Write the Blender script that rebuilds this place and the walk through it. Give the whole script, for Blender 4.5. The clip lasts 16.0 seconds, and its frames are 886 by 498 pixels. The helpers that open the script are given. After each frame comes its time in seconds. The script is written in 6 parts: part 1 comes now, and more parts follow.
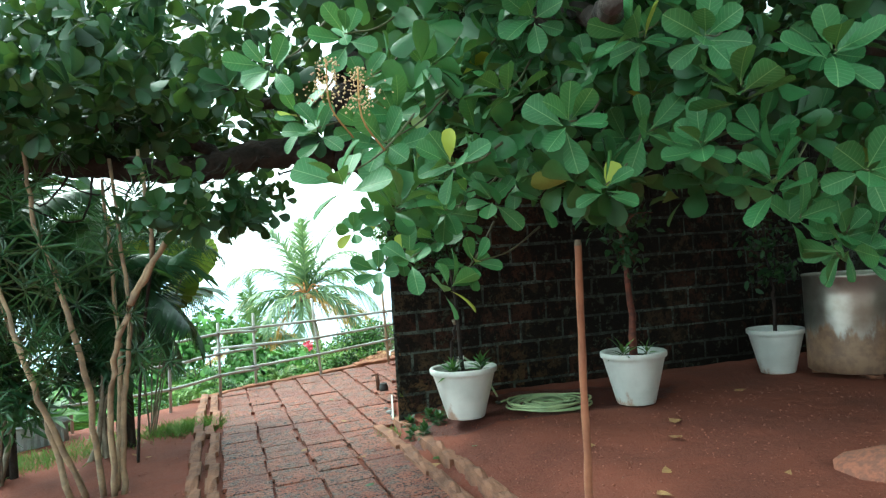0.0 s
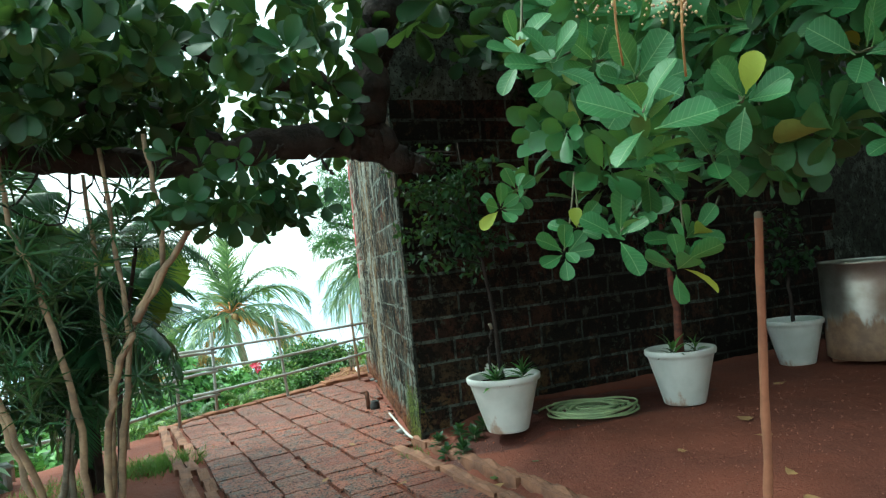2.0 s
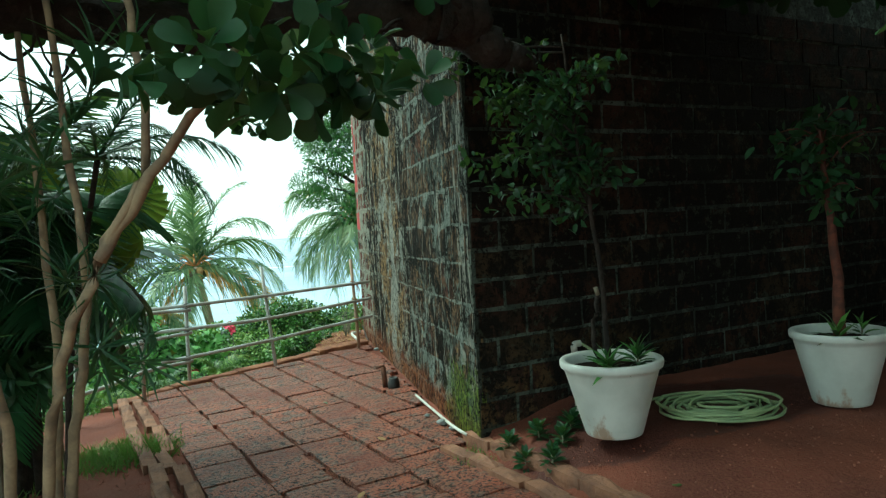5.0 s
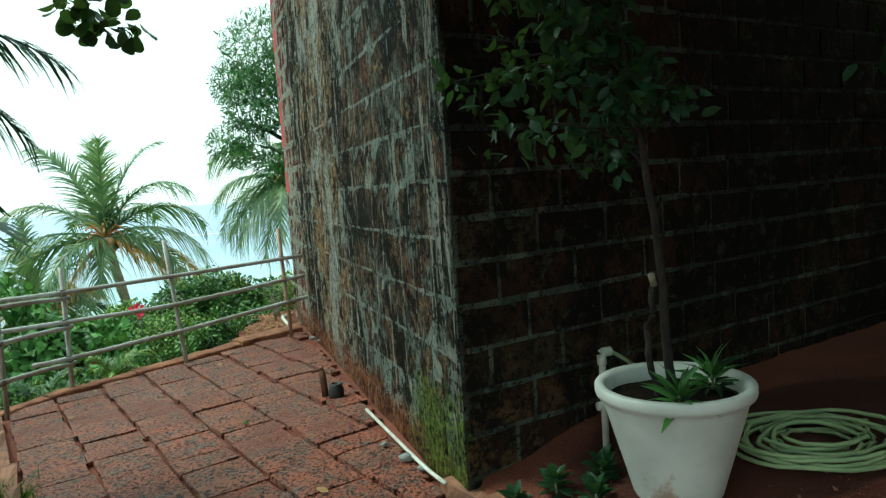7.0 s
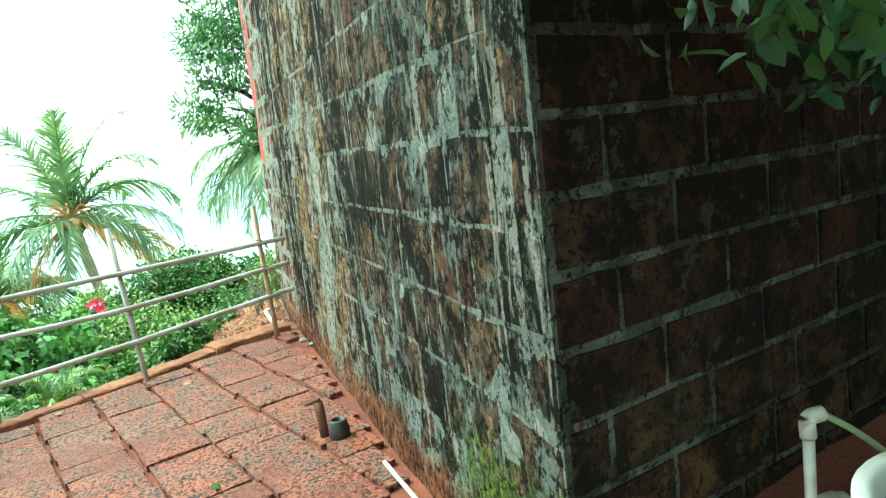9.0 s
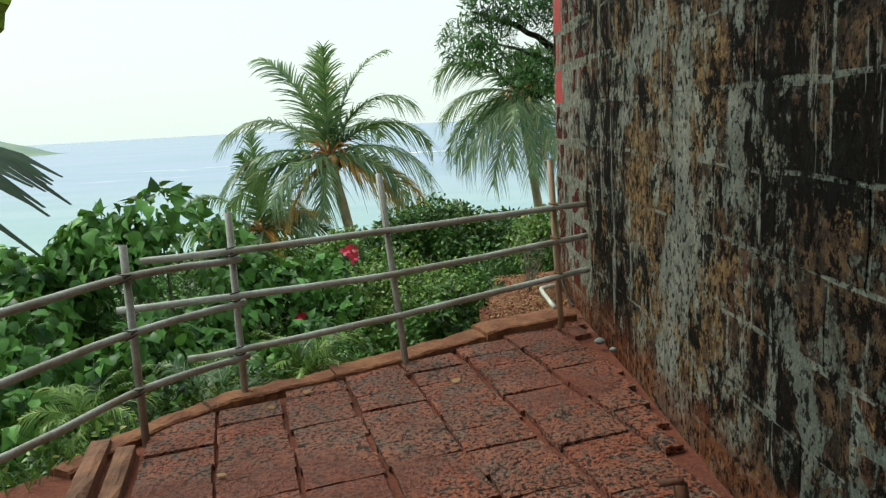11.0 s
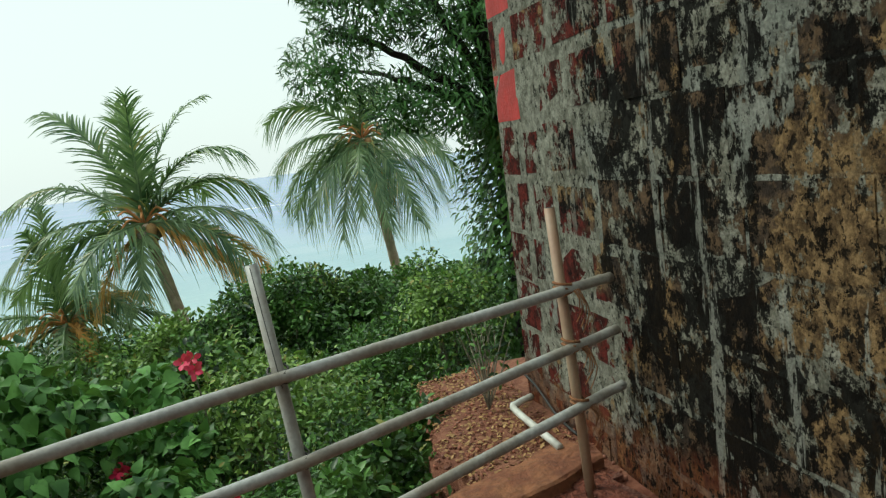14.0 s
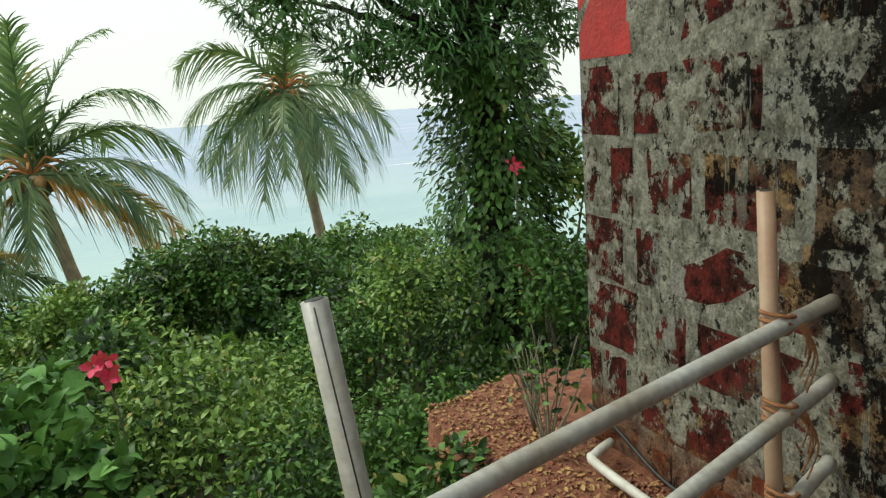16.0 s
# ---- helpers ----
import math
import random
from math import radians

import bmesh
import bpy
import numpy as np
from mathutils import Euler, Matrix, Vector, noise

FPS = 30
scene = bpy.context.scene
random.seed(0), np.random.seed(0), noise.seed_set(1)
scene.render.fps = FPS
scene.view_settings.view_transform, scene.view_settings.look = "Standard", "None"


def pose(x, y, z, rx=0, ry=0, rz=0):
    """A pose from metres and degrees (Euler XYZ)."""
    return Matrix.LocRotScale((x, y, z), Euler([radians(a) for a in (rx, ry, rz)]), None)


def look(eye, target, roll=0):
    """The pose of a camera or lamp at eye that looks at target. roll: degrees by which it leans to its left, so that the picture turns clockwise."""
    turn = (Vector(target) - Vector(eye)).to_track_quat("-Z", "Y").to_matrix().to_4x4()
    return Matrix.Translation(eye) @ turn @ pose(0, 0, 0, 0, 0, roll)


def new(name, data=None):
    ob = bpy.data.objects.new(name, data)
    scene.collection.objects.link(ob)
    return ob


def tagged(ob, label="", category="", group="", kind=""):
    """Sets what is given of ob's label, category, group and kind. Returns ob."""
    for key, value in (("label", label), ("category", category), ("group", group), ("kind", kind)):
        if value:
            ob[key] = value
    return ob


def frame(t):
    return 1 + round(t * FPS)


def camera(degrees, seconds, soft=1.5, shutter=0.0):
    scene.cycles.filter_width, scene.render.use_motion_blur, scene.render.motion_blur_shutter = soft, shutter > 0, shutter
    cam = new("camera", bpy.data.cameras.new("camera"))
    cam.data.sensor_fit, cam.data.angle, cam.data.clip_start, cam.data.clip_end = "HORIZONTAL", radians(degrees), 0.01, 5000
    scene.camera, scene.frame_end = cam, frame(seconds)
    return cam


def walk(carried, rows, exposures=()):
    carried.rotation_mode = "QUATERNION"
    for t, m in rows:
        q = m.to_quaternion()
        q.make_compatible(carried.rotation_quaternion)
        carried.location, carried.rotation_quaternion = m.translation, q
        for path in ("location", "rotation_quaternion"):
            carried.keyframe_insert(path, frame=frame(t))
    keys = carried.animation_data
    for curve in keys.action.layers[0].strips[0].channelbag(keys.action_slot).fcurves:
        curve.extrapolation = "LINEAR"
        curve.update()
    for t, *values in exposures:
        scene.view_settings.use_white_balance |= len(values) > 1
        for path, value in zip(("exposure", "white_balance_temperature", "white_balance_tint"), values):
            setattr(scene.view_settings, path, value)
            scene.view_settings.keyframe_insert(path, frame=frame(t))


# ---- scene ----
cam = camera(63.8, 16.0, 1.3)
METRES, EYE, TILT, LEAN, TURN = 10.0, 1.458, 0.6, 3.8, 0.0
ROWS = [
    (0.0, 0.0, 0.0, 0.0, 0.0, 0.0, -0.0),
    (0.5, -0.0265, 0.0101, -0.0034, -2.58, -0.91, 1.61),
    (1.0, -0.0512, 0.0253, -0.0065, -3.65, -0.22, 3.23),
    (1.5, -0.0752, 0.0413, -0.0083, -4.53, 0.98, 2.25),
    (2.0, -0.0942, 0.059, -0.0109, -7.92, 1.1, 1.99),
    (2.5, -0.1084, 0.0828, -0.0129, -10.25, 0.9, 0.82),
    (3.0, -0.1218, 0.1089, -0.0148, -7.99, -0.5, -0.08),
    (3.5, -0.1348, 0.1344, -0.0187, -9.49, -0.33, -0.19),
    (4.0, -0.1417, 0.1576, -0.0219, -10.68, -1.79, 0.53),
    (6.5, -0.1362, 0.318, -0.0271, -12.16, -1.61, -2.72),
    (7.0, -0.1261, 0.3524, -0.0274, -16.23, -4.72, 0.14),
    (7.5, -0.115, 0.3835, -0.0248, -18.4, -2.87, 1.82),
    (8.0, -0.1099, 0.4153, -0.0268, -22.54, -2.88, -0.56),
    (8.5, -0.1104, 0.4476, -0.0264, -22.08, -5.99, 2.48),
    (9.0, -0.1114, 0.4793, -0.0274, -17.54, -7.93, 2.67),
    (9.5, -0.1182, 0.5181, -0.0282, -7.27, -6.43, 0.67),
    (10.0, -0.1273, 0.5495, -0.0298, -1.87, -11.02, -0.0),
    (12.5, -0.1612, 0.7121, -0.0402, 1.92, -10.64, -0.72),
    (13.0, -0.1656, 0.7418, -0.0389, -7.17, -9.01, -0.41),
    (13.5, -0.1699, 0.7724, -0.041, -10.2, -7.08, 1.27),
    (14.0, -0.1768, 0.8056, -0.0424, -12.99, -7.62, 3.37),
    (14.5, -0.1861, 0.8373, -0.042, -17.05, -9.45, 3.38),
    (15.0, -0.1909, 0.8685, -0.0445, -16.71, -10.45, 1.25),
    (15.5, -0.197, 0.8948, -0.0456, -17.53, -8.71, 0.35),
    (16.0, -0.2014, 0.9179, -0.0459, -20.14, -10.91, 0.67),
]
walk(cam, [(t, pose(0, 0, EYE, TILT, LEAN, TURN) @ pose(METRES * x, METRES * y, METRES * z, 90 + pitch, roll, yaw)) for t, x, y, z, yaw, pitch, roll in ROWS],
     [(0.0, 1.55, 5650, -14), (1.0, 1.25, 5600, -16), (2.0, 1.08, 5650, -17), (4.0, 0.68, 5700, -25), (6.5, 0.32, 5800, -23), (7.6, 0.3, 5850, -20), (8.4, 1.8, 5800, -26), (9.0, 1.75, 5800, -25), (9.5, 0.95, 5950, -22), (10.0, -0.14, 6350, -10), (12.5, -0.14, 6450, -7), (13.0, -0.28, 6300, -8), (14.5, -0.17, 6400, -7), (16.0, -0.1, 6750, -2)])

# ---- world and light ----
world = bpy.data.worlds.new("sky")
scene.world = world
world.use_nodes = True
wn, wl = world.node_tree.nodes, world.node_tree.links
SUN_ELEV, SUN_AZ = 52.0, 300.0
sky = wn.new("ShaderNodeTexSky")
sky.sky_type, sky.sun_disc = "NISHITA", False
sky.sun_elevation, sky.sun_rotation = radians(SUN_ELEV), radians(SUN_AZ)
sky.air_density, sky.dust_density, sky.ozone_density = 1.0, 4.0, 1.0
cloud_mix = wn.new("ShaderNodeMixRGB")
cloud_mix.inputs[0].default_value = 0.72
cloud_mix.inputs[2].default_value = (18.2, 18.6, 18.9, 1)
wl.new(sky.outputs[0], cloud_mix.inputs[1])
background = wn["Background"]
background.inputs[1].default_value = 0.078
wl.new(cloud_mix.outputs[0], background.inputs[0])

sun_data = bpy.data.lights.new("sun", "SUN")
sun_data.energy, sun_data.angle, sun_data.color = 2.2, radians(22), (1.0, 0.95, 0.88)
sun = new("sun", sun_data)
az = radians(SUN_AZ)
sun.matrix_world = look((0, 0, 30), (-math.sin(az) * 30 / math.tan(radians(SUN_ELEV)), -math.cos(az) * 30 / math.tan(radians(SUN_ELEV)), 0))


# ---- materials ----
class Mat:
    """A small node-graph builder round one Principled material."""

    def __init__(self, name, rough=0.8, metal=0.0, spec=0.5):
        self.m = bpy.data.materials.new(name)
        self.m.use_nodes = True
        self.n, self.l = self.m.node_tree.nodes, self.m.node_tree.links
        self.b = self.n["Principled BSDF"]
        self.b.inputs["Roughness"].default_value = rough
        self.b.inputs["Metallic"].default_value = metal
        self.b.inputs["Specular IOR Level"].default_value = spec
        self.out = self.n["Material Output"]

    def put(self, sock, value):
        if isinstance(value, bpy.types.NodeSocket):
            self.l.new(value, sock)
        else:
            sock.default_value = value
        return self

    def pos(self, scale=(1, 1, 1), local=False):
        src = self.n.new("ShaderNodeTexCoord").outputs["Object"] if local else self.n.new("ShaderNodeNewGeometry").outputs["Position"]
        mp = self.n.new("ShaderNodeMapping")
        mp.inputs["Scale"].default_value = scale
        self.l.new(src, mp.inputs["Vector"])
        return mp.outputs[0]

    def noise(self, vec, scale, detail=4.0, rough=0.55, lo=None, hi=None):
        t = self.n.new("ShaderNodeTexNoise")
        t.inputs["Scale"].default_value, t.inputs["Detail"].default_value, t.inputs["Roughness"].default_value = scale, detail, rough
        self.l.new(vec, t.inputs["Vector"])
        return t.outputs["Fac"] if lo is None else self.ramp(t.outputs["Fac"], lo, hi)

    def cells(self, vec, scale, feature="F1"):
        t = self.n.new("ShaderNodeTexVoronoi")
        t.feature = feature
        t.inputs["Scale"].default_value = scale
        self.l.new(vec, t.inputs["Vector"])
        return t.outputs["Distance"]

    def ramp(self, fac, lo, hi):
        r = self.n.new("ShaderNodeMapRange")
        r.interpolation_type = "SMOOTHSTEP"
        r.inputs["From Min"].default_value, r.inputs["From Max"].default_value = lo, hi
        self.l.new(fac, r.inputs["Value"])
        return r.outputs["Result"]

    def math(self, op, a, b=0.5):
        k = self.n.new("ShaderNodeMath")
        k.operation = op
        self.put(k.inputs[0], a)
        self.put(k.inputs[1], b)
        return k.outputs[0]

    def mix(self, fac, a, b, blend="MIX"):
        k = self.n.new("ShaderNodeMixRGB")
        k.blend_type = blend
        for sock, v in zip(k.inputs, (fac, a, b)):
            if isinstance(v, tuple) and len(v) == 3:
                v = (*v, 1)
            self.put(sock, v)
        return k.outputs[0]

    def axis(self, which):
        s = self.n.new("ShaderNodeSeparateXYZ")
        self.l.new(self.n.new("ShaderNodeNewGeometry").outputs["Position"], s.inputs[0])
        return s.outputs[which]

    def rand(self, island=False):
        return self.n.new("ShaderNodeNewGeometry").outputs["Random Per Island"] if island else self.n.new("ShaderNodeObjectInfo").outputs["Random"]

    def color(self, c):
        return self.put(self.b.inputs["Base Color"], (*c, 1) if isinstance(c, tuple) else c)

    def bump(self, height, strength=0.4, dist=0.01):
        k = self.n.new("ShaderNodeBump")
        k.inputs["Strength"].default_value, k.inputs["Distance"].default_value = strength, dist
        self.l.new(height, k.inputs["Height"])
        self.l.new(k.outputs[0], self.b.inputs["Normal"])
        return self


def plain(name, c1, c2, scale=8.0, rough=0.6, metal=0.0, bump=0.2, dist=0.004, fine=60.0, spec=0.5, dirt=0.10):
    m = Mat(name, rough, metal, spec)
    p = m.pos()
    a = m.noise(p, scale, lo=0.35, hi=0.65)
    f = m.noise(p, fine)
    c = m.mix(a, c1, c2)
    m.color(m.mix(m.ramp(f, 0.3, 0.7), c, m.mix(dirt, c, (0.02, 0.015, 0.01))))
    m.bump(f, bump, dist)
    return m.m


def leaf_mat(name, dark, light, sick=None, sick_at=0.93, rough=0.42, trans=0.16, vein=False, spec=0.4):
    m = Mat(name, rough, spec=spec)
    r = m.rand(True)
    p = m.pos()
    c = m.mix(m.noise(p, 1.8, 3.0, lo=0.35, hi=0.65), dark, m.mix(0.6, dark, light))
    c = m.mix(m.ramp(r, 0.30, 1.0), c, light)
    if sick:
        c = m.mix(m.ramp(r, sick_at, sick_at + 0.02), c, sick)
    c = m.mix(m.math("MULTIPLY", m.noise(p, 40.0, lo=0.4, hi=0.8), 0.25), c, (0.02, 0.03, 0.01))
    height = m.noise(p, 55.0)
    if vein:
        s = m.n.new("ShaderNodeSeparateXYZ")
        m.l.new(m.n.new("ShaderNodeTexCoord").outputs["Object"], s.inputs[0])
        ax = m.math("ABSOLUTE", s.outputs["X"])
        rib = m.ramp(ax, 0.014, 0.003)
        side = m.math("SINE", m.math("MULTIPLY", m.math("SUBTRACT", s.outputs["Y"], m.math("MULTIPLY", ax, 0.7)), 62.0))
        side = m.ramp(side, 0.80, 0.98)
        c = m.mix(m.math("MULTIPLY", side, 0.22), c, (0.16, 0.30, 0.12))
        c = m.mix(m.math("MULTIPLY", rib, 0.6), c, (0.24, 0.36, 0.15))
        c = m.mix(m.ramp(m.rand(), 0.955, 0.965), c, (0.30, 0.36, 0.05))
        height = m.math("ADD", m.math("MULTIPLY", side, -1.5), height)
    m.color(c)
    m.bump(height, 0.3, 0.004)
    tr = m.n.new("ShaderNodeBsdfTranslucent")
    m.l.new(m.mix(0.5, c, (0.25, 0.42, 0.06)), tr.inputs[0])
    mx = m.n.new("ShaderNodeMixShader")
    mx.inputs[0].default_value = trans
    m.l.new(m.b.outputs[0], mx.inputs[1])
    m.l.new(tr.outputs[0], mx.inputs[2])
    m.l.new(mx.outputs[0], m.out.inputs[0])
    return m.m


def laterite_side(name="weathered_laterite", mortar=False):
    """Old lime-washed laterite: red and ochre block, grey wash, black mould, moss low at the near corner."""
    m = Mat(name, 0.92, spec=0.05)
    p = m.pos()

    def shifted(off, sc=(1, 1, 1)):
        mp = m.n.new("ShaderNodeMapping")
        mp.inputs["Location"].default_value, mp.inputs["Scale"].default_value = off, sc
        m.l.new(m.n.new("ShaderNodeNewGeometry").outputs["Position"], mp.inputs["Vector"])
        return mp.outputs[0]

    def plus(a, *more):
        for fac, k in more:
            a = m.math("ADD", a, m.math("MULTIPLY", fac, k))
        return a

    z, y = m.axis("Z"), m.axis("Y")
    uneven = m.math("MULTIPLY", m.math("SUBTRACT", m.noise(p, 2.5, 4.0), 0.5), 1.4)
    yy = m.math("ADD", y, uneven)
    near = m.math("SUBTRACT", 1.0, m.ramp(yy, 7.4, 8.9))
    far = m.ramp(yy, 10.25, 10.75)
    mid = m.math("SUBTRACT", m.math("SUBTRACT", 1.0, near), far)
    band = m.math("MULTIPLY", m.ramp(yy, 9.35, 9.65), m.math("SUBTRACT", 1.0, m.ramp(yy, 10.1, 10.5)))
    olden = m.math("MULTIPLY", m.ramp(yy, 8.2, 8.7), m.math("SUBTRACT", 1.0, m.ramp(yy, 9.2, 9.6)))
    crumbs = m.noise(shifted((0, 0, 0), (1, 1, 0.75)), 34.0, 7.0, 0.72)
    grain = m.noise(p, 120.0, 3.0, 0.6)
    if mortar:
        base = m.mix(m.noise(p, 9.0, lo=0.3, hi=0.7), (0.34, 0.34, 0.29), (0.22, 0.23, 0.20))
    else:
        red = m.mix(m.noise(p, 16.0, 8.0, 0.7, lo=0.40, hi=0.60), (0.16, 0.030, 0.024), (0.045, 0.015, 0.012))
        brown = m.mix(m.noise(p, 14.0, 8.0, 0.7, lo=0.40, hi=0.60), (0.17, 0.11, 0.065), (0.05, 0.038, 0.030))
        tint = m.ramp(m.math("ADD", m.math("MULTIPLY", m.rand(), 0.4), m.math("MULTIPLY", far, 0.55)), 0.34, 0.46)
        base = m.mix(tint, brown, red)
    ochre = m.mix(m.noise(p, 20.0, 6.0, 0.7, lo=0.40, hi=0.60), (0.36, 0.235, 0.115), (0.11, 0.070, 0.036))
    wash = m.mix(m.noise(p, 24.0, 6.0, 0.7, lo=0.38, hi=0.62), (0.40, 0.39, 0.32), (0.19, 0.185, 0.145))
    damp = m.mix(m.noise(shifted((4, 4, 4), (1, 1, 0.6)), 20.0, 6.0, 0.7, lo=0.38, hi=0.62), (0.18, 0.205, 0.178), (0.06, 0.068, 0.058))
    # ochre lichen
    om = plus(m.noise(shifted((3, 1, 7)), 3.2, 13.0, 0.70), (mid, 0.02), (olden, 0.035), (near, -0.06), (far, -0.05))
    c = m.mix(m.math("MULTIPLY", m.ramp(om, 0.53, 0.555), 0.9), base, ochre)
    # what is left of the lime wash
    wm = plus(m.noise(shifted((9, 4, 2), (1, 1, 0.8)), 5.5, 14.0, 0.76), (near, 0.012), (mid, 0.004), (far, 0.012 if not mortar else 0.06))
    wm = m.ramp(wm, 0.525, 0.545)
    c = m.mix(m.math("MULTIPLY", wm, 0.93), c, m.mix(near, wash, damp))
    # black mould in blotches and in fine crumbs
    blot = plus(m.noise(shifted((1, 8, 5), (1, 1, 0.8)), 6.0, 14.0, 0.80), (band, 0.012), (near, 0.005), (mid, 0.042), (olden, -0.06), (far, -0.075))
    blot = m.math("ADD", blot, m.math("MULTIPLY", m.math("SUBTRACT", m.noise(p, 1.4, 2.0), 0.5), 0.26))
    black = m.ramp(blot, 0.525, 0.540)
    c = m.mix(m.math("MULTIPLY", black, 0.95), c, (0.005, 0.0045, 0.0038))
    # thin flow marks down the near part
    runs = m.noise(shifted((0, 0, 0), (1, 1, 0.25)), 22.0, 7.0, 0.70, lo=0.53, hi=0.57)
    c = m.mix(m.math("MULTIPLY", m.math("MULTIPLY", runs, near), 0.75), c, (0.022, 0.021, 0.017))
    pale = m.noise(shifted((7, 3, 0), (1, 1, 0.10)), 9.0, 7.0, 0.68, lo=0.575, hi=0.60)
    c = m.mix(m.math("MULTIPLY", m.math("MULTIPLY", pale, m.math("SUBTRACT", 1.0, far)), 0.75), c, (0.36, 0.36, 0.31))
    # patches of old plaster
    tall = m.math("MULTIPLY", m.ramp(y, 8.62, 8.82), m.math("SUBTRACT", 1.0, m.ramp(y, 8.82, 9.02)))
    smear = m.ramp(plus(m.noise(shifted((5, 5, 5), (1, 1, 0.55)), 2.1, 13.0, 0.64), (tall, 0.10)), 0.595, 0.606)
    c = m.mix(m.math("MULTIPLY", smear, 0.88), c, m.mix(near, m.mix(m.noise(p, 9.0, 6.0, lo=0.35, hi=0.65), (0.40, 0.40, 0.35), (0.27, 0.28, 0.24)), (0.18, 0.205, 0.18)))
    if mortar:
        keep = plus(m.noise(shifted((2, 2, 9)), 7.0, 12.0, 0.74), (mid, -0.10), (near, -0.05), (far, 0.10))
        c = m.mix(m.math("MULTIPLY", m.ramp(keep, 0.44, 0.46), 0.88), c, m.mix(near, wash, (0.24, 0.275, 0.245)))
    low = m.math("SUBTRACT", 0.36, z)
    splash = m.ramp(m.math("ADD", low, m.math("MULTIPLY", m.noise(p, 5.0, 10.0, 0.7), 0.5)), 0.38, 0.52)
    c = m.mix(m.math("MULTIPLY", splash, 0.75), c, m.mix(m.noise(p, 20.0, 6.0, lo=0.35, hi=0.65), (0.29, 0.11, 0.045), (0.12, 0.032, 0.018)))
    moss = m.math("MULTIPLY", m.ramp(m.math("ADD", low, m.math("MULTIPLY", m.noise(p, 14.0, 8.0, 0.75), 0.8)), 0.30, 0.42), m.math("SUBTRACT", 1.0, m.ramp(yy, 6.5, 7.1)))
    c = m.mix(m.math("MULTIPLY", moss, 0.75), c, m.mix(m.noise(p, 30.0, lo=0.4, hi=0.6), (0.15, 0.22, 0.03), (0.05, 0.08, 0.02)))
    c = m.mix(m.math("MULTIPLY", m.ramp(m.math("ADD", crumbs, m.math("MULTIPLY", far, 0.045)), 0.468, 0.435), 0.92), c, (0.008, 0.007, 0.006))
    c = m.mix(m.math("MULTIPLY", m.ramp(grain, 0.40, 0.62), 0.5), c, m.mix(0.6, c, (0.012, 0.011, 0.010)))
    m.color(c)
    m.bump(plus(crumbs, (grain, 0.4), (wm, 0.35), (smear, 0.5), (black, -0.25)), 1.0, 0.022)
    return m.m


def laterite_front(name="damp_laterite", mortar=False):
    """Damp laterite blocks, red-brown to black, under one coat of mould that runs over the joints; shade painted in
    towards +x.
    """
    m = Mat(name, 0.85, spec=0.2)
    p = m.pos()
    pits = m.noise(p, 42.0, 5.0, 0.68)
    if mortar:
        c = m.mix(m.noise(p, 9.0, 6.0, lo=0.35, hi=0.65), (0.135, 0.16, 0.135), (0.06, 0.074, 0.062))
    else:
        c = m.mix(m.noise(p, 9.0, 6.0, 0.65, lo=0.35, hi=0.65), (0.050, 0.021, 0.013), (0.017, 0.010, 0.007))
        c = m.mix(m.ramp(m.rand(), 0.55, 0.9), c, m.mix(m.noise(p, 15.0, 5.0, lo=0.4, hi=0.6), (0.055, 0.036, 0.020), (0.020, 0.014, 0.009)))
    mould_shade = m.math("ADD", m.math("MULTIPLY", m.noise(p, 1.1, 3.0, 0.5), 0.35), m.math("MULTIPLY", m.noise(m.pos((1, 1, 0.7)), 9.0, 10.0, 0.76), 0.65))
    # Extra darkening towards +x puts the yard's shade into the colour.
    mould_shade = m.math("ADD", mould_shade, m.math("MULTIPLY", m.ramp(m.axis("X"), 0.5, 1.5), 0.035 if mortar else 0.03))
    c = m.mix(m.math("MULTIPLY", m.ramp(mould_shade, 0.485, 0.515), 0.62 if mortar else 0.92), c, (0.006, 0.005, 0.004))
    c = m.mix(m.math("MULTIPLY", m.noise(p, 11.0, 10.0, 0.75, lo=0.56, hi=0.60), 0.75), c, (0.055, 0.06, 0.042))
    x, z = m.axis("X"), m.axis("Z")
    ochre = m.math("MULTIPLY", m.math("MULTIPLY", m.ramp(x, 1.6, 0.3), m.ramp(z, 0.75, 0.3)), m.noise(p, 7.0, 9.0, 0.7, lo=0.50, hi=0.58))
    c = m.mix(m.math("MULTIPLY", ochre, 0.2 if mortar else 0.8), c, (0.11, 0.065, 0.028))
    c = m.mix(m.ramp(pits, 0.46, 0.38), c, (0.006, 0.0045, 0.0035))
    m.color(c)
    m.bump(pits, 0.9, 0.02)
    return m.m


